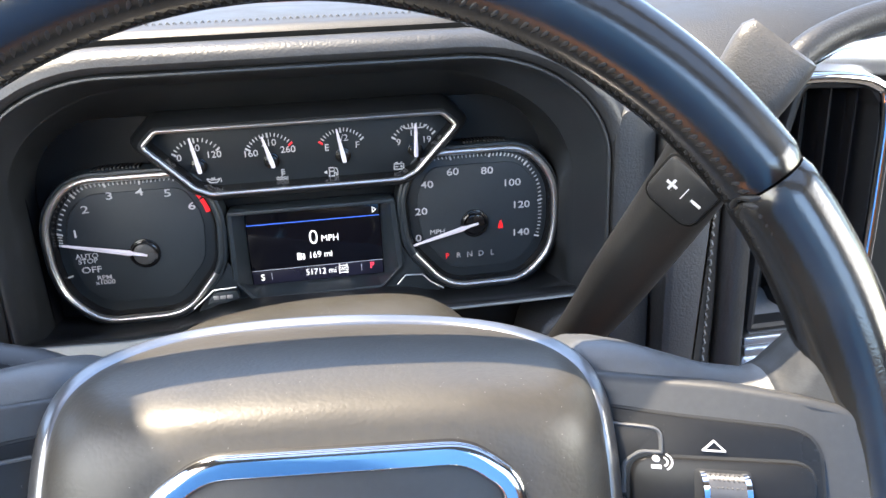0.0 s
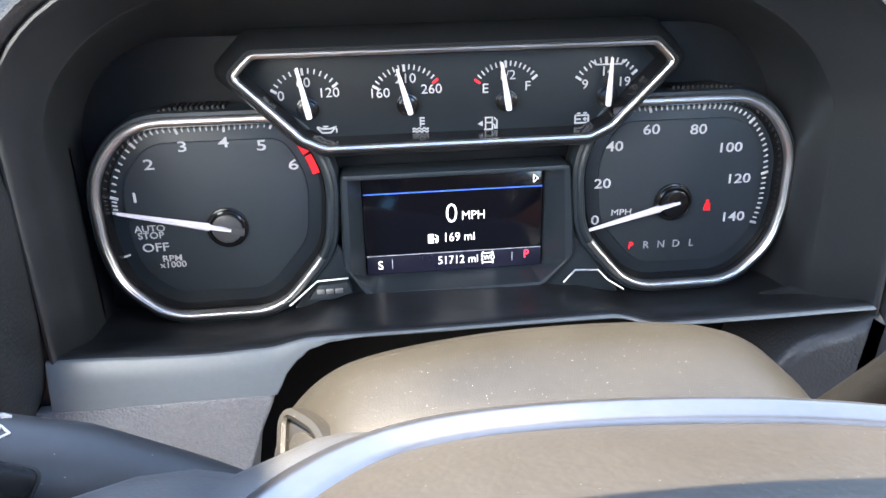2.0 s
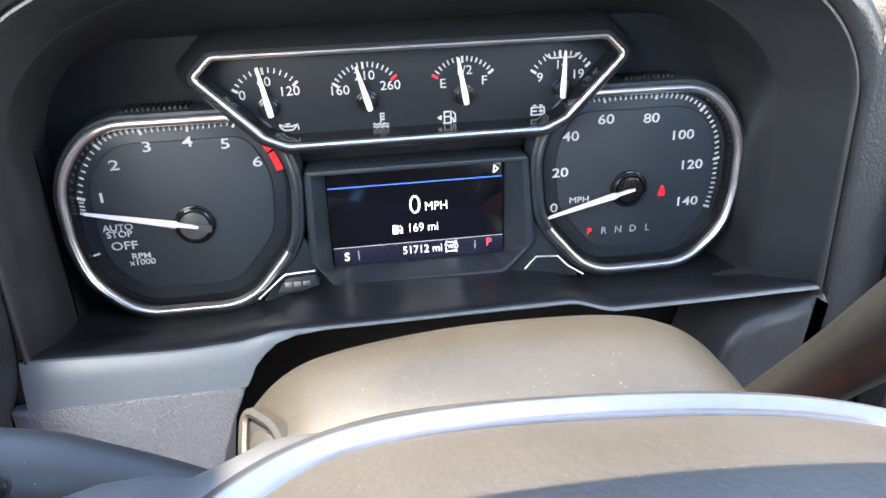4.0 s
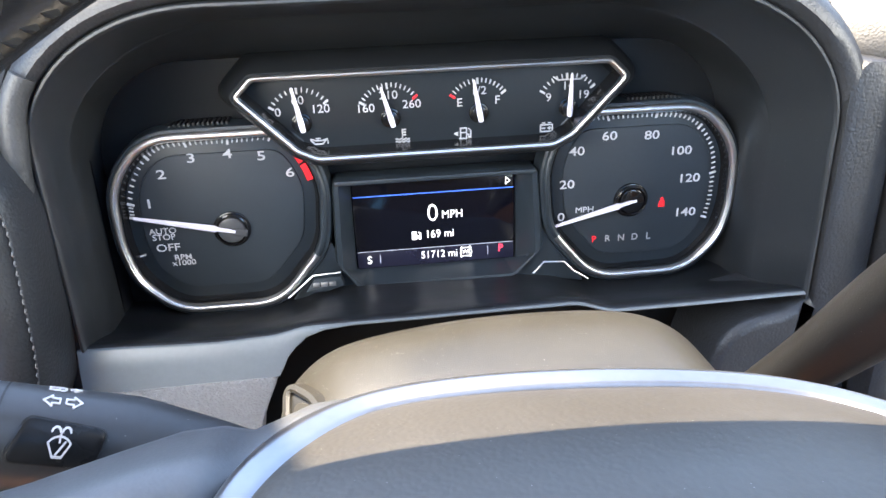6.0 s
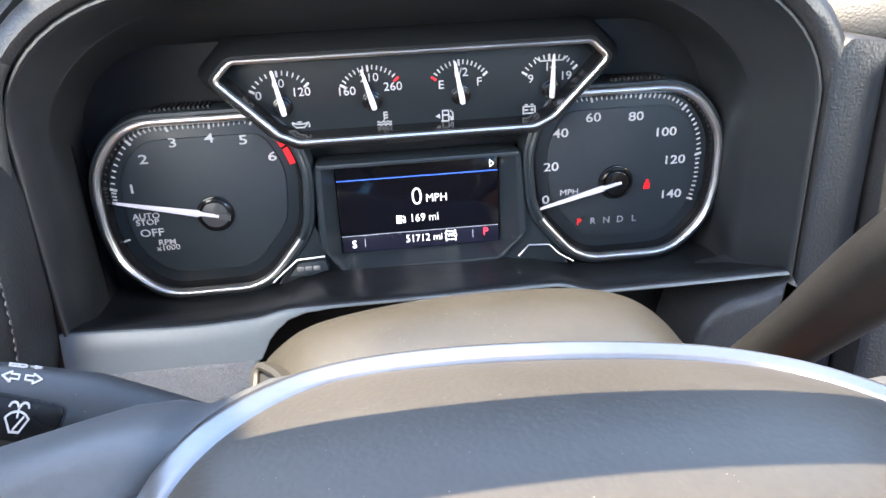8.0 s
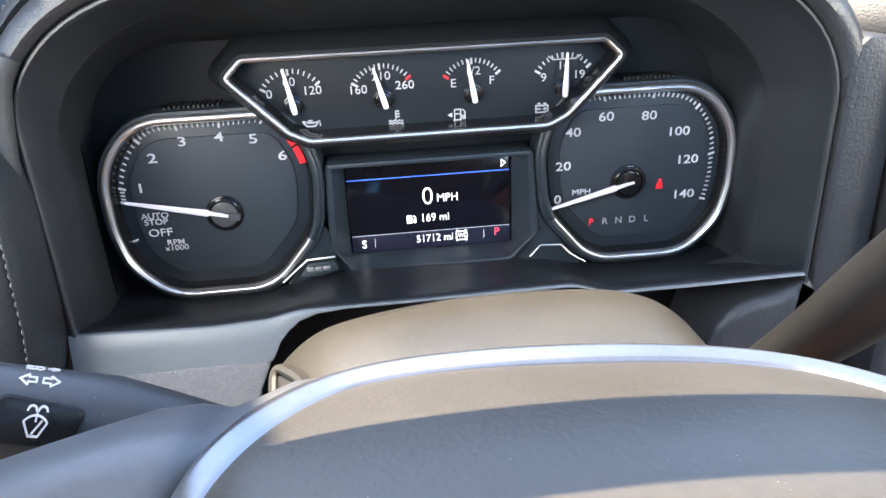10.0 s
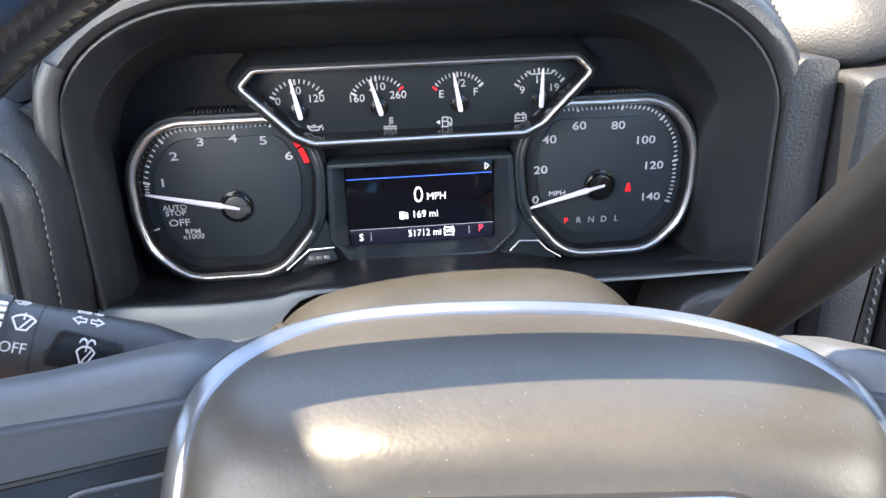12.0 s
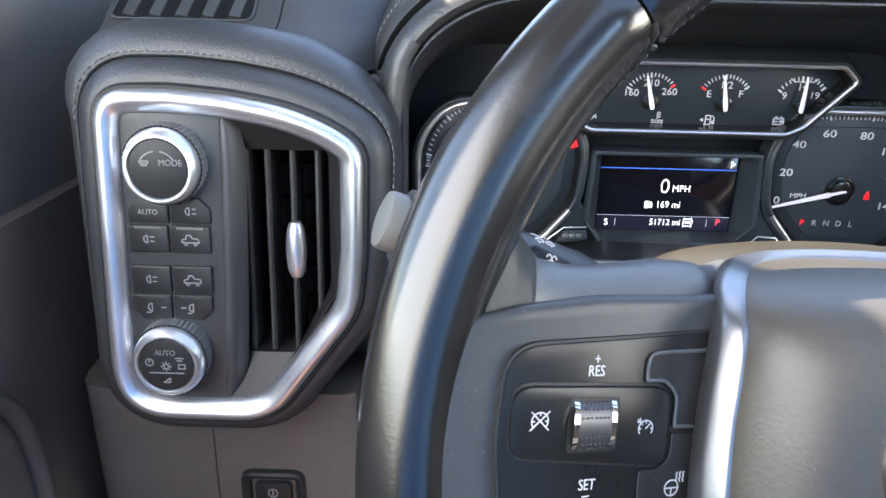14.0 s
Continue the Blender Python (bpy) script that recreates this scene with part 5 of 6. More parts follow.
def on_arm(u, v, h):
    return bo + bs * u + bt * v + bf * (0.0105 + h)


bsg = 1 if bs.x > 0 else -1
pad = [(u * bsg, v) for u, v in rounded([(-0.0125, -0.010), (0.0125, -0.010), (0.0125, 0.011), (-0.0125, 0.011)], [0.0065, 0.0065, 0.003, 0.003], 6)]
part("button_joint", slab(inset(pad, -0.0011), -0.002, 0.0009, on_arm, 0.0003), VOID, shifter)
btn = part("gear_button", slab(pad, -0.002, 0.0026, on_arm, 0.0012), SWITCH, shifter, "black button with white plus and minus")
part("plus_mark", strokes([[(-0.0072 * bsg, 0.0012), (-0.0028 * bsg, 0.0012)], [(-0.0050 * bsg, -0.001), (-0.0050 * bsg, 0.0034)]], 0.0012, 0.0020, 0.0027, on_arm), WHITE, btn)
part("divider_mark", strokes([[(0.0012 * bsg, -0.0012), (0.0012 * bsg, 0.0042)]], 0.0004, 0.0020, 0.0027, on_arm), WHITE, btn)
part("minus_mark", strokes([[(0.0052 * bsg, 0.0012), (0.0092 * bsg, 0.0012)]], 0.0012, 0.0020, 0.0027, on_arm), WHITE, btn)


# ---- left end of the dash with lamp switches and air vent ----
def side(u, v, h):
    """A place on the left switch panel, which leans back a little."""
    return Vector((u, -(0.114 - 0.09 * (v - 0.02)) - h, v))


PC = [(-0.3275, -0.0735), (-0.3225, 0.1068), (-0.2827, 0.1074), (-0.2548, 0.1052), (-0.2269, 0.1005), (-0.2046, 0.0922), (-0.1868, 0.0810), (-0.1874, 0.0250), (-0.1905, -0.0080), (-0.2385, -0.0735)]
CH = rounded(PC, [0.034, 0.026, 0.10, 0.12, 0.12, 0.08, 0.026, 0.06, 0.04, 0.036], 8)
left_dash = thing("dashboard_end", "black padded dash end with stitched edge", "dashboard", kind="structure")
# padded surround: a soft lip round the frame, then a stitched roll over the top and down the inner side
def roll_share(x, z):
    top = min(1.0, max(0.0, (z - 0.070) / 0.030))
    inner_side = min(1.0, max(0.0, (x + 0.225) / 0.030)) * min(1.0, max(0.0, (z + 0.045) / 0.040)) * 0.2
    return max(top, inner_side)


def surround(d, extra, h):
    near, far = inset(CH, -d), inset(CH, -d - extra)
    out = []
    for c, p, q in zip(CH, near, far):
        w = roll_share(*c)
        out.append(side(p[0] + (q[0] - p[0]) * w, p[1] + (q[1] - p[1]) * w, h))
    return out


part("padded_lip", loft([surround(d, 0.0, h) for d, h in ((0.0, -0.03), (0.0, -0.0014), (0.0040, -0.0010), (0.0075, -0.0022), (0.0105, -0.0050), (0.0128, -0.0090), (0.0138, -0.0126))]), HPAD, left_dash, "soft black padded lip round the silver frame")
part("padded_surround", loft([surround(0.0138 + e0, e, h) for e0, e, h in ((0.0, 0.0, -0.0150), (0.0, 0.0004, -0.0122), (0.0, 0.0014, -0.0114), (0.0, 0.0050, -0.0116), (0.0002, 0.0095, -0.0138), (0.0004, 0.0135, -0.0185), (0.0004, 0.0160, -0.0260), (0.0002, 0.0170, -0.0360), (-0.002, 0.0170, -0.0560))]), HPAD, left_dash, "soft black padded roll with a stitched edge")
st = []
line = surround(0.0138, 0.0032, -0.0110)
line = [p for p, c in zip(line, CH) if roll_share(*c) > 0.15]
line = [Vector(p) for p in resample(line, 150)]
for p, q in zip(line[0::2], line[1::2]):
    st.append(tube([p, (p + q) / 2 + Vector((0, -0.0007, 0)), q], 0.0004, 5))
tagged(part("stitching", join(*st), THREAD, left_dash), kind="stuff")

switches = thing("lamp_switch_panel", "silver-framed panel with lamp switches and tall air vent", "switch panel")
part("frame_rim", band(CH, [(-0.0005, -0.006), (0.0, 0.0030), (0.0012, 0.0054), (0.0032, 0.0068), (0.0046, 0.0070), (0.0062, 0.0066), (0.0095, 0.0046), (0.0116, 0.0022), (0.0123, -0.001), (0.0123, -0.006)], side), SILVER, switches, "satin silver frame")
part("frame_edge", band(inset(CH, -0.0028), [(0, -0.006), (0.0, 0.0005), (0.0010, 0.0022), (0.0028, 0.0022), (0.0028, -0.006)], side), SWITCH, switches)
inner = inset(CH, 0.0105)
# face plate with a hole for the vent
VENT = [(-0.2575, -0.0390), (-0.2535, 0.0757), (-0.2068, 0.0757), (-0.2068, 0.0000), (-0.2275, -0.0390)]
VO = rounded(VENT, [0.003, 0.003, 0.004, 0.006, 0.006], 4)
plate = rounded([(-0.3170, -0.0630), (-0.3125, 0.0965), (-0.2595, 0.0968), (-0.2640, -0.0630)], 0.006, 4)
part("face_plate", slab(plate, -0.012, 0.0005, side, 0.0006), BEZEL, switches)
# funnel of the vent: from the frame's edge down to the opening
fun_o = rounded([(-0.2645, -0.0625), (-0.2595, 0.0968), (-0.1985, 0.0830), (-0.1990, 0.0060), (-0.2400, -0.0625)], [0.003, 0.006, 0.02, 0.03, 0.02], 5)
fun_i = rounded(VENT, [0.003, 0.003, 0.004, 0.006, 0.006], 5)
part("vent_funnel", loft([[side(x, y, -0.001) for x, y in fun_o], [side(x, y, -0.0005) for x, y in inset(fun_o, 0.001)], [side(x, y, -0.011) for x, y in fun_i], [side(x, y, -0.05) for x, y in fun_i]]), SWITCH, switches, "sloped black funnel of the vent")
# rounded rib between the switches and the vent
part("divider_rib", loft([[side(-0.2650 + 0.0050 * (v + 0.0625) / 0.1593 + du * w, v, -0.002 + h * w) for du, h in ((0, -0.002), (0.0004, 0.0028), (0.0014, 0.0044), (0.0035, 0.0052), (0.0058, 0.0046), (0.0080, 0.0026), (0.0120, -0.004))] for v, w in ((-0.061, 0.35), (-0.054, 0.7), (-0.042, 0.95), (0.0, 1.0), (0.075, 1.0), (0.087, 0.8), (0.095, 0.4))], caps=(True, True)), BEZEL, switches)
# Back and cross vanes are blackened to paint the dark inside the vent.
part("vent_back", slab(inset(VO, -0.003), -0.060, -0.050, side, 0.0005), VOID, switches)
for k in range(4):
    u = -0.2534 + 0.0134 * k + (0.0020 if k == 0 else 0.0)
    z0 = -0.0385 if k < 3 else -0.014
    part("vane", loft([[side(u + dx, v, h) for dx, h in ((-0.0013, -0.0135), (0.0004, -0.0128), (0.0016, -0.0140), (0.0019, -0.018), (0.0008, -0.040), (-0.0012, -0.040), (-0.0016, -0.018))] for v in (z0, 0.0752)], caps=(True, True)), DASH, switches, "upright black vane")
for v in (-0.02, 0.0, 0.02, 0.04, 0.06):
    part("cross_vane", loft([[side(u, v + dv, h) for dv, h in ((-0.001, -0.040), (0.001, -0.040), (0.001, -0.052), (-0.001, -0.052))] for u in (-0.253, -0.207)], caps=(True, True)), VOID, switches)
part("vent_tab", oval([side(-0.2250, 0.0070 + 0.0304 * k / 10, -0.0095) for k in range(11)], [0.0030 + 0.0024 * math.sin(math.pi * k / 10) ** 0.4 for k in range(11)], [0.003 + 0.0025 * math.sin(math.pi * k / 10) ** 0.5 for k in range(11)], 2.2, 16), SILVER, switches, "satin silver tab on the middle vane")


def knob(u, v, r, tall):
    kn = part("rotary_knob", slab(disc(u, v, r * 0.74, 44), 0.0, tall - 0.0005, side, 0.0004), SWITCH, switches, "round lamp switch with chrome ring")
    part("knurled_ring", loft([[side(u + (r + (0.0007 if q % 2 else 0)) * math.cos(2 * math.pi * q / 96), v + (r + (0.0007 if q % 2 else 0)) * math.sin(2 * math.pi * q / 96), h) for q in range(96)] for h in (0.0, tall * 0.62)]), SILVER, kn, "knurled silver edge")
    part("chrome_ring", loft([[side(u + rr * math.cos(2 * math.pi * q / 64), v + rr * math.sin(2 * math.pi * q / 64), h) for q in range(64)] for rr, h in ((r * 0.9, tall * 0.50), (r * 0.985, tall * 0.60), (r * 0.985, tall * 0.66), (r * 0.97, tall * 0.72), (r * 0.90, tall * 0.93), (r * 0.84, tall), (r * 0.78, tall * 1.0), (r * 0.75, tall * 0.95), (r * 0.735, 0))]), SILVER, kn, "polished ring")
    return kn


KH = 0.0160
ku = knob(-0.2870, 0.0708, 0.0198, KH)
kl = knob(-0.2912, -0.0343, 0.0198, KH)


def on_side(u, v, h):
    return Matrix.Translation(side(u, v, h)) @ FACE


mx, mz = -0.2870, 0.0708
letters("legend", "MODE", 0.0046, on_side(mx + 0.0066, mz + 0.0032, KH), GREYP, ku, 0.0, 0.9)
part("dial_arc", strokes([arc(mx, mz - 0.0012, 0.0100, 35, 80, 8), arc(mx, mz - 0.0012, 0.0100, 100, 145, 8)], 0.0007, KH - 0.0008, KH - 0.0002, side), GREYP, ku)
part("terrain_icon", strokes([[(mx - 0.0088, mz + 0.0038), (mx - 0.0042, mz + 0.0038), (mx - 0.0056, mz + 0.0016), (mx - 0.0076, mz + 0.0016), (mx - 0.0088, mz + 0.0038)], [(mx - 0.0074, mz + 0.0027), (mx - 0.0052, mz + 0.0027)]], 0.0006, KH - 0.0008, KH - 0.0002, side), GREYP, ku)
kx, kz = -0.2912, -0.0343
letters("legend", "AUTO", 0.0044, on_side(kx, kz + 0.0072, KH), GREYP, kl, 0.0, 0.9)
part("lamp_icons", strokes([arc(kx - 0.0088, kz + 0.0016, 0.0020, 0, 360, 10), [(kx - 0.0088, kz + 0.0016), (kx - 0.0088, kz + 0.0030)], arc(kx, kz - 0.0006, 0.0013, 0, 360, 10), [(kx + 0.0052, kz + 0.0042), (kx + 0.0092, kz + 0.0042)], [(kx + 0.0060, kz + 0.0028), (kx + 0.0086, kz + 0.0028)], [(kx + 0.0066, kz + 0.0006), (kx + 0.0100, kz + 0.0006), (kx + 0.0100, kz - 0.0018), (kx + 0.0066, kz - 0.0018), (kx + 0.0066, kz + 0.0006)], [(kx - 0.0092, kz - 0.0044), (kx + 0.0092, kz - 0.0044)], [(kx - 0.0018, kz - 0.0098), (kx + 0.0016, kz - 0.0074), (kx + 0.0016, kz - 0.0098), (kx - 0.0018, kz - 0.0098)]] + [[(kx + 0.0019 * math.cos(radians(45 * q)), kz - 0.0006 + 0.0019 * math.sin(radians(45 * q))), (kx + 0.0027 * math.cos(radians(45 * q)), kz - 0.0006 + 0.0027 * math.sin(radians(45 * q)))] for q in range(8)], 0.0006, KH - 0.0008, KH - 0.0002, side), GREYP, kl)
for row, (v0, v1, dx) in enumerate(((0.0386, 0.0525, -0.0026), (0.0228, 0.0376, -0.0034), (0.0005, 0.0155, -0.0038), (-0.0150, -0.0005, -0.0046))):
    for col in range(2):
        u0 = -0.3075 + dx + 0.0222 * col
        pts = [(u0, v0), (u0 + 0.0212, v0), (u0 + 0.0212, v1), (u0, v1)]
        rad = [0.0012] * 4
        if row in (0, 3):
            i = (3 if col == 0 else 2) if row == 0 else (0 if col == 0 else 1)
            x, y = pts[i]
            sx = 1 if i in (0, 3) else -1
            sy = 1 if i in (0, 1) else -1
            cut = [(x, y + sy * 0.006), (x + sx * 0.006, y)]
            if i in (1, 3):
                cut = cut[::-1]
            pts = pts[:i] + cut + pts[i + 1:]
            rad = [0.0012] * 5
        sw = part("push_switch", slab(rounded(pts, rad, 3), -0.002, 0.0022, side, 0.0009), SWITCH, switches, "square black push switch")
        uc, vc = u0 + 0.0106, (v0 + v1) / 2
        if row in (1, 3):
            part("indicator_bar", bar((uc - 0.007, v1 - 0.0012), (uc + 0.007, v1 - 0.0012), 0.0012, 0.0010, 0.0024, side), SILVD if row == 1 else BEZEL, sw)
        if (row, col) == (0, 0):
            letters("legend", "AUTO", 0.0042, on_side(uc, vc - 0.001, 0.0022), GREYP, sw, 0.0, 0.9)
        elif row == 3:
            part("switch_icon", strokes([arc(uc, vc, 0.0022, 90, 270, 6), [(uc, vc - 0.0022), (uc, vc + 0.0022)], [(uc - 0.003, vc - 0.003), (uc - 0.001, vc - 0.003)], [(uc + (0.005 if col == 0 else -0.0065), vc), (uc + (0.0075 if col == 0 else -0.004), vc)]], 0.0006, 0.002, 0.0024, side), GREYP, sw)
        elif (row, col) in ((2, 1), (1, 1)):
            part("switch_icon", strokes([[(uc - 0.0045, vc - 0.0015), (uc + 0.0045, vc - 0.0015), (uc + 0.004, vc + 0.0005), (uc + 0.001, vc + 0.0008), (uc, vc + 0.0025), (uc - 0.002, vc + 0.0025), (uc - 0.0025, vc + 0.0005), (uc - 0.0045, vc), (uc - 0.0045, vc - 0.0015)], arc(uc - 0.0025, vc - 0.0022, 0.0008, 0, 360, 6), arc(uc + 0.0025, vc - 0.0022, 0.0008, 0, 360, 6)], 0.0006, 0.002, 0.0024, side), GREYP, sw)
        else:
            part("switch_icon", strokes([arc(uc - 0.0005, vc, 0.0020, 90, 270, 6), [(uc - 0.0005, vc - 0.002), (uc - 0.0005, vc + 0.002)], [(uc + 0.001, vc + 0.0012), (uc + 0.003, vc + 0.0012)], [(uc + 0.001, vc - 0.0012), (uc + 0.003, vc - 0.0012)]], 0.0006, 0.002, 0.0024, side), GREYP, sw)

# lower dash below the switch panel
part("lower_panel", loft([[Vector((x + e, -d - 0.0, z)) for x, d in ((-0.372, 0.020), (-0.370, 0.070), (-0.367, 0.081), (-0.362, 0.0865), (-0.354, 0.0893), (-0.344, 0.090), (-0.205, 0.090), (-0.197, 0.087), (-0.193, 0.02))] for z, e in ((-0.40, 0.004), (-0.24, 0.002), (-0.078, 0.0))], caps=(True, True)), LOWM, left_dash, "plain dark lower dash panel")
part("lower_backing", slab(rect(-0.356, -0.40, -0.172, 0.11, 0.002), 0.0, 0.036), DARK, left_dash)
part("panel_joint", slab(rect(-0.2870, -0.40, -0.2862, -0.095, 0.0002), 0.085, 0.0904, bevel=0.0001), DARK, left_dash)
brake = thing("brake_switch", "small square black brake switch in a recess", "switch")
part("surround", band(rect(-0.272, -0.173, -0.230, -0.134, 0.009, 6), [(0, 0.088), (0.001, 0.0935), (0.003, 0.0945), (0.006, 0.0930), (0.0075, 0.089), (0.008, 0.086)]), SWITCH, brake)
part("key", slab(rect(-0.263, -0.168, -0.239, -0.143, 0.004, 4), 0.088, 0.0935, bevel=0.0012), SWITCH, brake)
part("key_mark", strokes([arc(-0.251, -0.1505, 0.0030, 0, 360, 14), [(-0.251, -0.149), (-0.251, -0.152)]], 0.0008, 0.093, 0.0938), GREYP, brake)

# dash top at the left with the side-window vent
TOPL = [(-0.088, 0.112), (-0.080, 0.121), (-0.068, 0.1285), (-0.058, 0.1335), (-0.050, 0.137), (-0.030, 0.152), (-0.018, 0.158), (0.0, 0.161), (0.20, 0.165), (0.55, 0.140)]
part("end_top", loft([[Vector((x, y, z - (0.010 * max(0.0, (-0.334 - x) / 0.0085) ** 2))) for y, z in TOPL] for x in (-0.3425, -0.3405, -0.336, -0.32, -0.30, -0.27, -0.2405)], closed=False), DASH, left_dash, "smooth grey-black dash top")
part("end_top", loft([[Vector((x, y + dy, z)) for y, z in TOPL] for x, dy in ((-0.2395, 0.0), (-0.225, 0.0), (-0.213, 0.004), (-0.203, 0.012), (-0.193, 0.026), (-0.184, 0.044), (-0.175, 0.066))], closed=False), DASH, left_dash, "smooth grey-black dash top")
vent = thing("side_window_vent", "black slatted vent for the side window", "air vent")


def slope(u, v, h):
    """On the sloping front of the dash top: v from its lower edge upwards."""
    d_ = Vector((0, 0.020, 0.015)).normalized()
    n_ = Vector((0, -0.015, 0.020)).normalized()
    return Vector((u, -0.050, 0.137)) + d_ * v + n_ * h


vo = rounded([(-0.334, 0.0), (-0.256, 0.0), (-0.256, 0.0250), (-0.331, 0.0250)], 0.005, 4)
part("rim", band(inset(vo, -0.0022), [(0, -0.002), (0.0004, 0.0010), (0.0014, 0.0014), (0.0024, 0.0004), (0.0024, -0.002)], slope), DASH, vent)
# Flat black plate: the vent's unlit depth is painted on the slope.
part("mouth", slab(vo, -0.001, 0.0010, slope, 0.0002), VOID, vent, "flat black plate painting the unlit mouth")
for k in range(5):
    u = -0.3285 + 0.0148 * k
    part("slat", loft([[slope(u + du + 0.0025 * q, 0.0005 + 0.0240 * q, h) for du, h in ((0, 0.0), (0.0076, 0.0008), (0.0072, 0.0016), (0.0016, 0.0028))] for q in (0, 1)], caps=(True, True)), DASH, vent)


# ---- centre of the dash ----
centre = thing("dashboard_centre", "black leather-look dash centre with stitching and air vent", "dashboard", kind="structure")
part("side_wall", slab(rounded([(0.1925, -0.35), (0.1915, 0.108), (0.198, 0.1185), (0.219, 0.1155), (0.2205, -0.35)], [0.002, 0.006, 0.008, 0.004, 0.002], 4), 0.0, 0.0705, bevel=0.003), PADD, centre, "grained black side wall")
part("stitched_panel", slab(rounded([(0.222, -0.35), (0.222, 0.108), (0.2585, 0.114), (0.2585, -0.35)], [0.002, 0.01, 0.003, 0.002], 4), 0.03, 0.085, bevel=0.005), PADD, centre, "grained black stitched panel")
part("edge_roll", tube(smooth_path([Vector(p) for p in ((0.2700, -0.082, -0.35), (0.2700, -0.082, -0.04), (0.2695, -0.082, 0.02), (0.2700, -0.082, 0.062), (0.279, -0.081, 0.108), (0.300, -0.077, 0.140), (0.332, -0.070, 0.156), (0.38, -0.066, 0.166), (0.50, -0.060, 0.178))], 6), 0.0098, 16), PADD, centre, "grained padded edge")
SHO = [(-0.040, 0.100), (-0.064, 0.108), (-0.068, 0.114), (-0.065, 0.123), (-0.052, 0.136), (-0.030, 0.149), (0.0, 0.158), (0.06, 0.167), (0.14, 0.172), (0.32, 0.170), (0.55, 0.146)]
part("shoulder", loft([[p for p in smooth_path([Vector((x, y + dy, z + dz)) for y, z in SHO], 4)] for x, dz, dy in ((0.200, -0.004, 0.030), (0.215, -0.001, 0.020), (0.228, 0.002, 0.008), (0.238, 0.004, 0.001), (0.262, 0.010, 0.0), (0.30, 0.016, 0.0), (0.36, 0.020, 0.0), (0.7, 0.022, 0.0), (1.12, 0.018, 0.0))], closed=False), SHOM, centre, "grained padded shoulder of the dash top")
st = []
z = -0.10
while z < 0.105:
    st.append(tube([(0.2520, -0.0848, z), (0.2520, -0.0868, z + 0.0022), (0.2520, -0.0848, z + 0.0044)], 0.0006, 5))
    z += 0.0062
tagged(part("stitching", join(*st), THREAD, centre, "pale grey stitches"), kind="stuff")
cvent = thing("centre_air_vent", "tall black air vent in a chrome frame", "air vent")
CV = rounded([(0.283, -0.036), (0.285, 0.062), (0.302, 0.132), (0.354, 0.129), (0.367, 0.114), (0.369, -0.036)], [0.006, 0.03, 0.014, 0.012, 0.014, 0.008], 6)


def cen(u, v, h):
    return Vector((u, -0.075 - h, v))


part("frame_rim", band(CV, [(0, -0.03), (0, 0.004), (0.0015, 0.0065), (0.004, 0.0070), (0.0065, 0.0055), (0.0075, 0.0), (0.0075, -0.03)], cen), SWITCH, cvent, "black frame")
part("chrome_edge", tube(smooth_path([cen(*q) for q in ((0.300, 0.126, 0.005), (0.306, 0.1305, 0.0055), (0.330, 0.1300, 0.006), (0.352, 0.1255, 0.006), (0.3635, 0.112, 0.006), (0.3655, 0.06, 0.006), (0.3655, -0.030, 0.006))], 6), 0.0040, 12), BRIGHT, cvent, "polished chrome edge on the outer side")
part("vent_sill", loft([[cen(u, v, h) for v, h in ((-0.0165, -0.024), (-0.0175, -0.020), (-0.0345, 0.002), (-0.0365, 0.004), (-0.040, 0.002), (-0.040, -0.024))] for u in (0.2885, 0.2900, 0.3640)], caps=(True, True)), SILLM, cvent, "sloped grey sill below the vanes")
part("vent_back", slab(inset(CV, 0.006), -0.04, -0.028, cen, 0.0005), DARK, cvent)
for k in range(4):
    u = 0.2945 + 0.0185 * k
    part("vane", loft([[cen(u + dx, v, h) for dx, h in ((-0.0006, -0.003), (0.0006, -0.003), (0.0014, -0.006), (0.0014, -0.024), (-0.0014, -0.024), (-0.0014, -0.006))] for v in (-0.022, 0.126 if k else 0.075)], caps=(True, True)), GLOSS, cvent, "upright black vane")
for z0, z1, deep in ((-0.0440, -0.0375, 0.0835), (-0.0510, -0.0446, 0.0850)):
    part("trim_strip", slab(rounded([(0.2825, z0), (0.2825, z1), (0.42, z1), (0.42, z0)], 0.0015, 3), 0.05, deep, bevel=0.0016), SILVER, centre, "bright satin strip")
part("lower_plate", slab(rounded([(0.2825, -0.35), (0.2825, -0.0525), (0.42, -0.0525), (0.42, -0.35)], 0.003, 3), 0.04, 0.082, bevel=0.003), SILVER, centre, "satin silver plate")
part("upper_plate", slab(rounded([(0.303, 0.1335), (0.335, 0.150), (0.46, 0.164), (0.46, 0.128), (0.366, 0.128)], 0.003, 3), 0.03, 0.074, bevel=0.003), SILVER, centre, "satin silver trim above the vent")


# ---- cab ----
def box(x0, y0, z0, x1, y1, z1, bevel=0.01):
    bm = bmesh.new()
    bmesh.ops.create_cube(bm, size=1.0)
    bmesh.ops.transform(bm, matrix=Matrix.Translation(((x0 + x1) / 2, (y0 + y1) / 2, (z0 + z1) / 2)) @ Matrix.Diagonal((x1 - x0, y1 - y0, z1 - z0, 1)), verts=bm.verts)
    bmesh.ops.bevel(bm, geom=bm.edges[:], offset=bevel, segments=2, affect="EDGES")
    return bm


def slab_ring(y, z, half):
    """A level cut through the blue reflector, shaped as a reclined seat back bulging towards the wheel."""
    return [Vector((0.01 + half * math.copysign(abs(math.cos(a)) ** 0.6, math.cos(a)), y - 0.08 + 0.08 * math.copysign(abs(math.sin(a)) ** 0.7, math.sin(a)), z)) for a in (math.tau * k / 28 for k in range(28))]


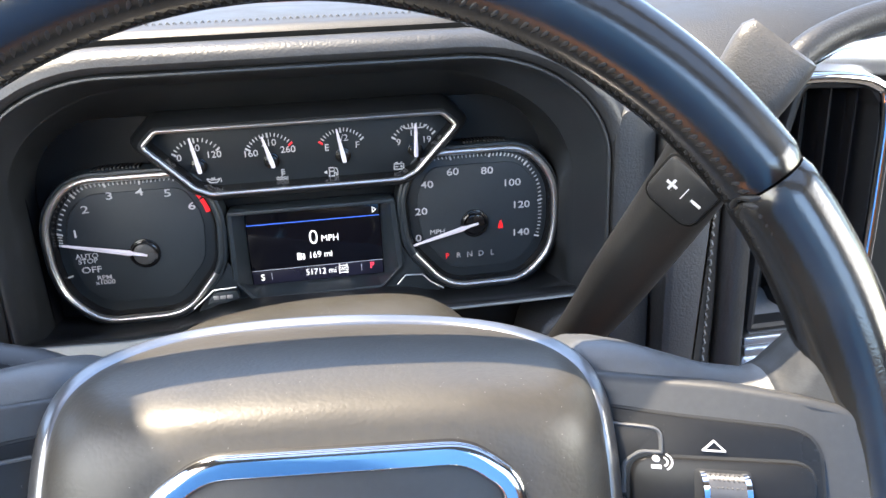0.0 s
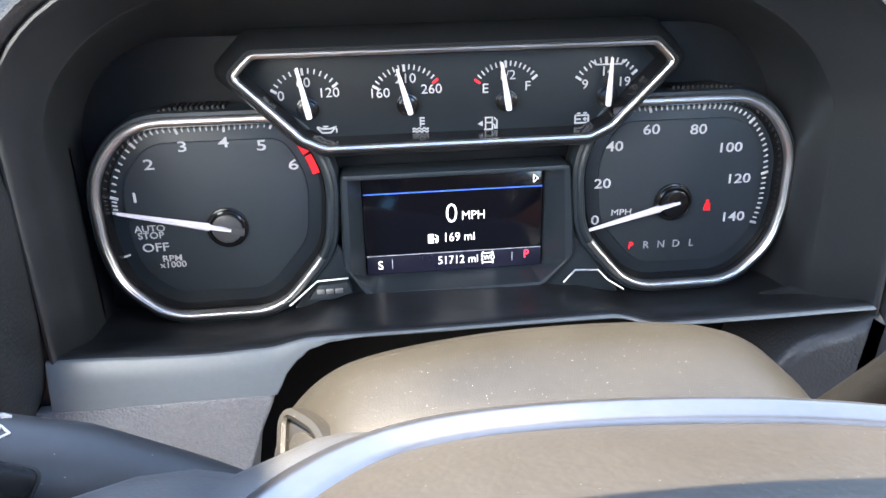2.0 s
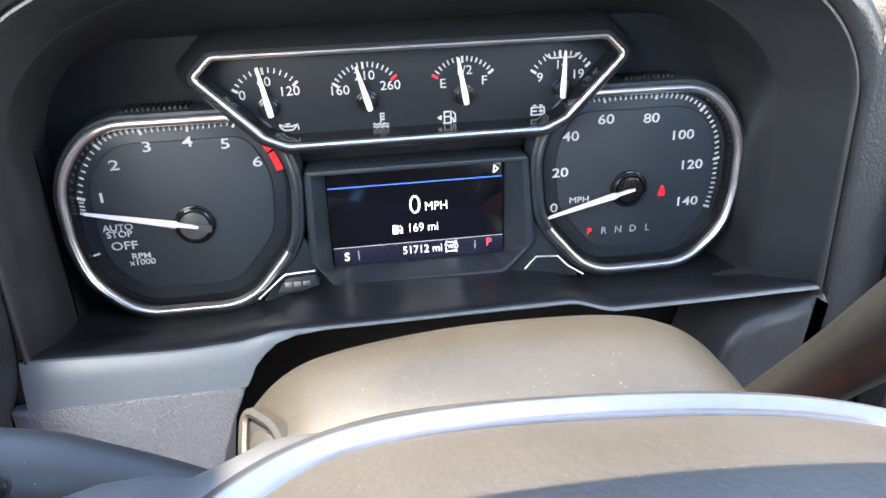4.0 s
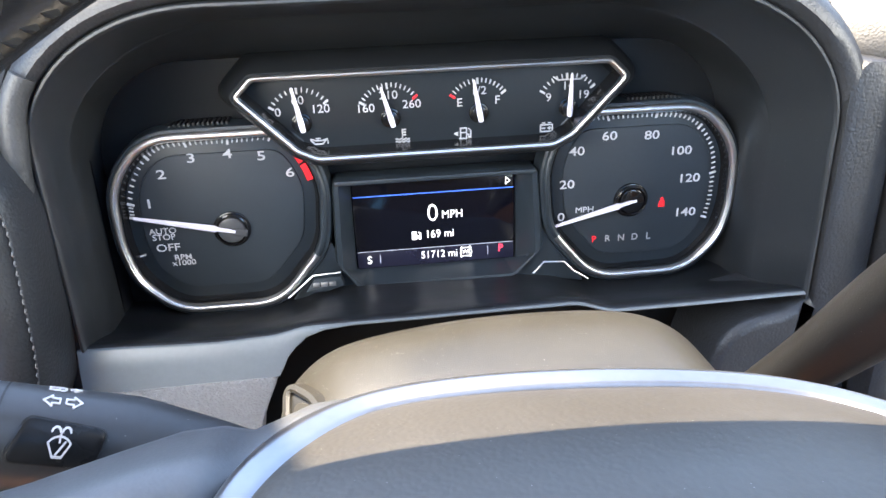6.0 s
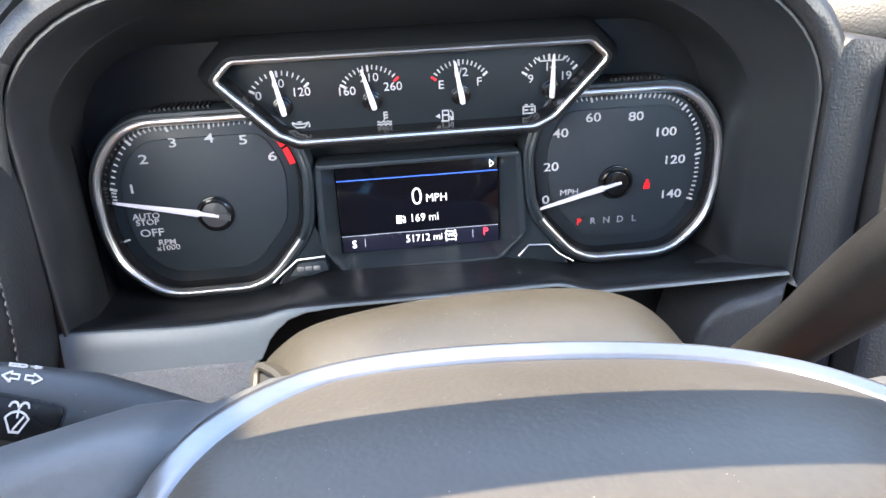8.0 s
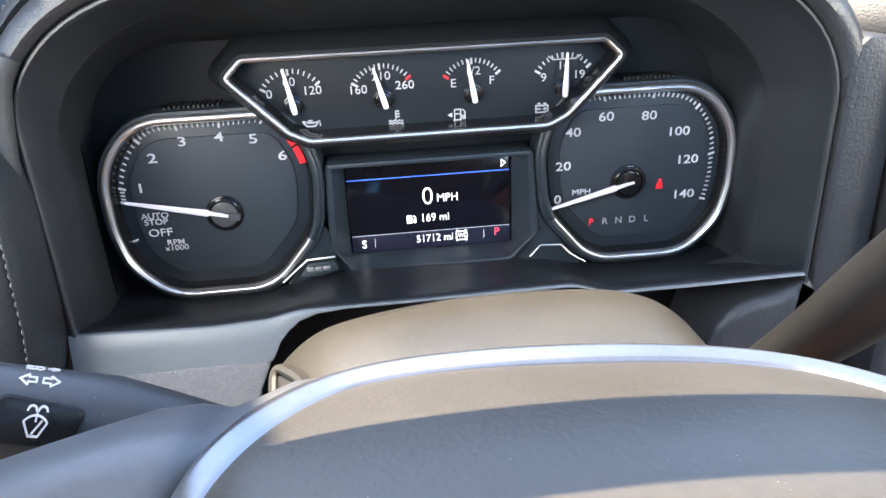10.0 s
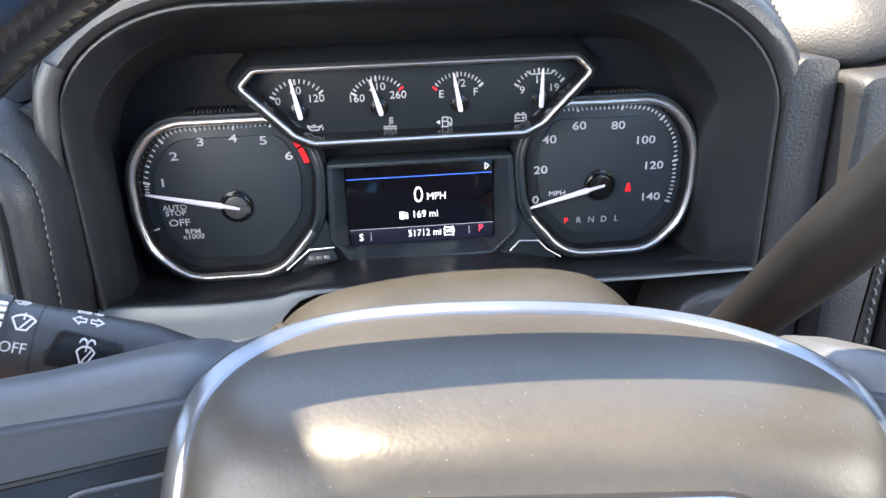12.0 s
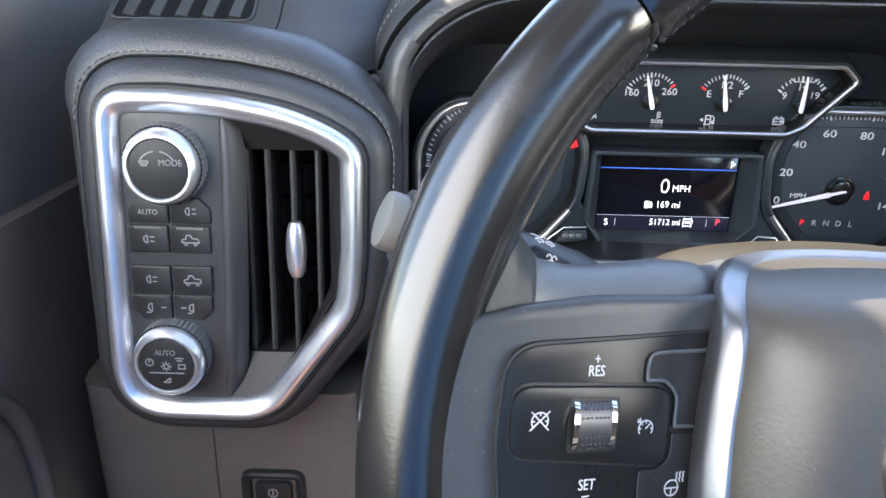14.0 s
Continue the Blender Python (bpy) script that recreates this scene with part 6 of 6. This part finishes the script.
cab = thing("cab_shell", "dark cab interior with roof, doors and seats closed around", "cab", kind="structure")
# Unseen roof pieces; the gap between them is added to let sky in.
part("roof", box(-0.46, -1.95, 0.76, 1.20, -1.10, 0.82, 0.02), CLOTH, cab)
part("roof_side", box(-0.46, -1.12, 0.62, -0.16, -0.44, 0.68, 0.01), CLOTH, cab)
part("roof_side", box(0.86, -1.12, 0.62, 1.20, -0.44, 0.68, 0.01), CLOTH, cab)
part("roof_header", box(-0.46, -0.44, 0.62, 1.20, -0.30, 0.66, 0.01), SEATM, cab)
part("rear_wall", box(-0.50, -1.95, -0.75, 1.25, -1.85, 0.20), SEATM, cab)
# Unseen bench, brown to give copper reflections.
part("rear_bench", box(-0.40, -1.85, -0.60, 1.15, -1.62, 0.16, 0.05), SADDLE, cab, "unseen brown leather rear bench for copper reflections")
# Unseen walls, added to keep the bright horizon out of reflections.
part("rear_side_wall", box(-0.50, -1.92, -0.75, -0.42, -1.12, 0.78, 0.02), DOORM, cab)
part("rear_side_wall", box(1.16, -1.92, -0.75, 1.24, -1.12, 0.78, 0.02), DOORM, cab)
part("floor", box(-0.50, -1.9, -0.80, 1.25, 0.6, -0.74), SEATM, cab)
part("driver_door", box(-0.50, -1.2, -0.74, -0.385, 0.30, 0.06, 0.03), DOORM, cab)
part("door_corner_trim", loft([[Vector((x, y, z)) for x, y in ((-0.55, -0.20 + k * 0.10), (-0.40 - k * 0.01, -0.20 + k * 0.10), (-0.385, 0.32), (-0.55, 0.34))] for k, z in ((0, -0.05), (0, 0.07), (1, 0.16), (2.4, 0.30))], caps=(True, True)), DOORM, cab)
part("passenger_door", box(1.15, -1.2, -0.74, 1.25, 0.10, 0.06, 0.03), DASH, cab)
# Unseen pillar, bent and broadened to throw its shadow over dash and wheel.
part("front_pillar", loft([[Vector((x + dx, y + dy, z)) for dx, dy in ((0, 0), (-0.03, 0.05), (-0.25, 0.07), (-0.30, 0.02), (-0.28, -0.03), (-0.03, -0.03))] for x, y, z in ((-0.338, 0.421, 0.14), (-0.270, 0.004, 0.45), (-0.234, -0.225, 0.62), (-0.2270, -0.285, 0.66))], caps=(True, True)), CLOTH, cab)
part("front_pillar", loft([[Vector((1.08 - x - dx, y + dy, z)) for dx, dy in ((0, 0), (-0.03, 0.05), (-0.13, 0.07), (-0.16, 0.02), (-0.15, -0.03), (-0.03, -0.03))] for x, y, z in ((-0.13, 0.362, 0.14), (-0.11, 0.036, 0.45), (-0.09, -0.162, 0.62), (-0.08, -0.26, 0.66))], caps=(True, True)), CLOTH, cab)
# Unseen cushion, added so that sun on it bounces warm light upwards.
part("seat_cushion", box(-0.36, -0.90, -0.55, 0.20, -0.36, -0.34, 0.05), SADDLE, cab, "unseen brown leather seat cushion that bounces warm light")
# Unseen reflector, added for the blue reflections on rim and emblem.
part("blue_reflector", loft([slab_ring(y, z, w) for y, z, w in ((-0.62, -0.36, 0.22), (-0.66, -0.24, 0.24), (-0.72, -0.05, 0.25), (-0.78, 0.15, 0.24), (-0.84, 0.34, 0.20), (-0.87, 0.42, 0.14))], caps=(True, True)), REFLECTBLUE, cab, "unseen blue reflector shaped like a seat back")
part("door_pull", tube(smooth_path([Vector(p) for p in ((-0.381, -0.26, -0.040), (-0.381, -0.17, -0.046), (-0.381, -0.136, -0.062), (-0.381, -0.121, -0.103), (-0.381, -0.119, -0.17), (-0.381, -0.121, -0.26))], 6), 0.0055, 12), LOWM, cab, "raised edge of the door pull")
part("firewall", box(-0.5, 0.56, -0.75, 1.25, 0.62, 0.14), DARK, cab)


# ---- outside ----
ground = tagged(part("ground", box(-300, -300, -1.3, 300, 300, -1.2, 0.02), ASPH), "grey asphalt ground", "ground", kind="structure")
house = thing("brick_house", "far red brick house wall, lightened to look sunlit", "house")
part("wall", box(-9, 9, -1.2, 6, 9.4, 1.9, 0.02), BRICKM, house)


def shrub(x, y, z, s, seed):
    rnd = random.Random(seed)
    th = thing("shrub", "bright green leafy shrub before the brick wall", "shrub", "shrubs")
    part("stem", tube([(x, y, -1.2), (x + 0.02, y, z - 0.1), (x, y, z + s * 0.3)], [0.03, 0.02, 0.01], 6), ASPH, th)
    bm = bmesh.new()
    for k in range(700):
        v = Vector((rnd.gauss(0, 1), rnd.gauss(0, 1), rnd.gauss(0, 1))).normalized() * s * (0.55 + 0.45 * rnd.random()) * (0.8 + 0.3 * noise.noise(Vector((k * 0.1, seed, 0))))
        c = Vector((x, y, z)) + v
        a, b = Vector((rnd.gauss(0, 1), rnd.gauss(0, 1), rnd.gauss(0, 1))).normalized(), Vector((rnd.gauss(0, 1), rnd.gauss(0, 1), rnd.gauss(0, 1))).normalized()
        l_ = s * 0.12
        bm.faces.new([bm.verts.new(p) for p in (c - a * l_, c + b * l_ * 0.5, c + a * l_, c - b * l_ * 0.5)])
    part("crown", bm, LEAFM, th)


shrub(-3.95, 8.0, -0.15, 0.42, 1)
shrub(-3.12, 8.0, 0.02, 0.26, 2)
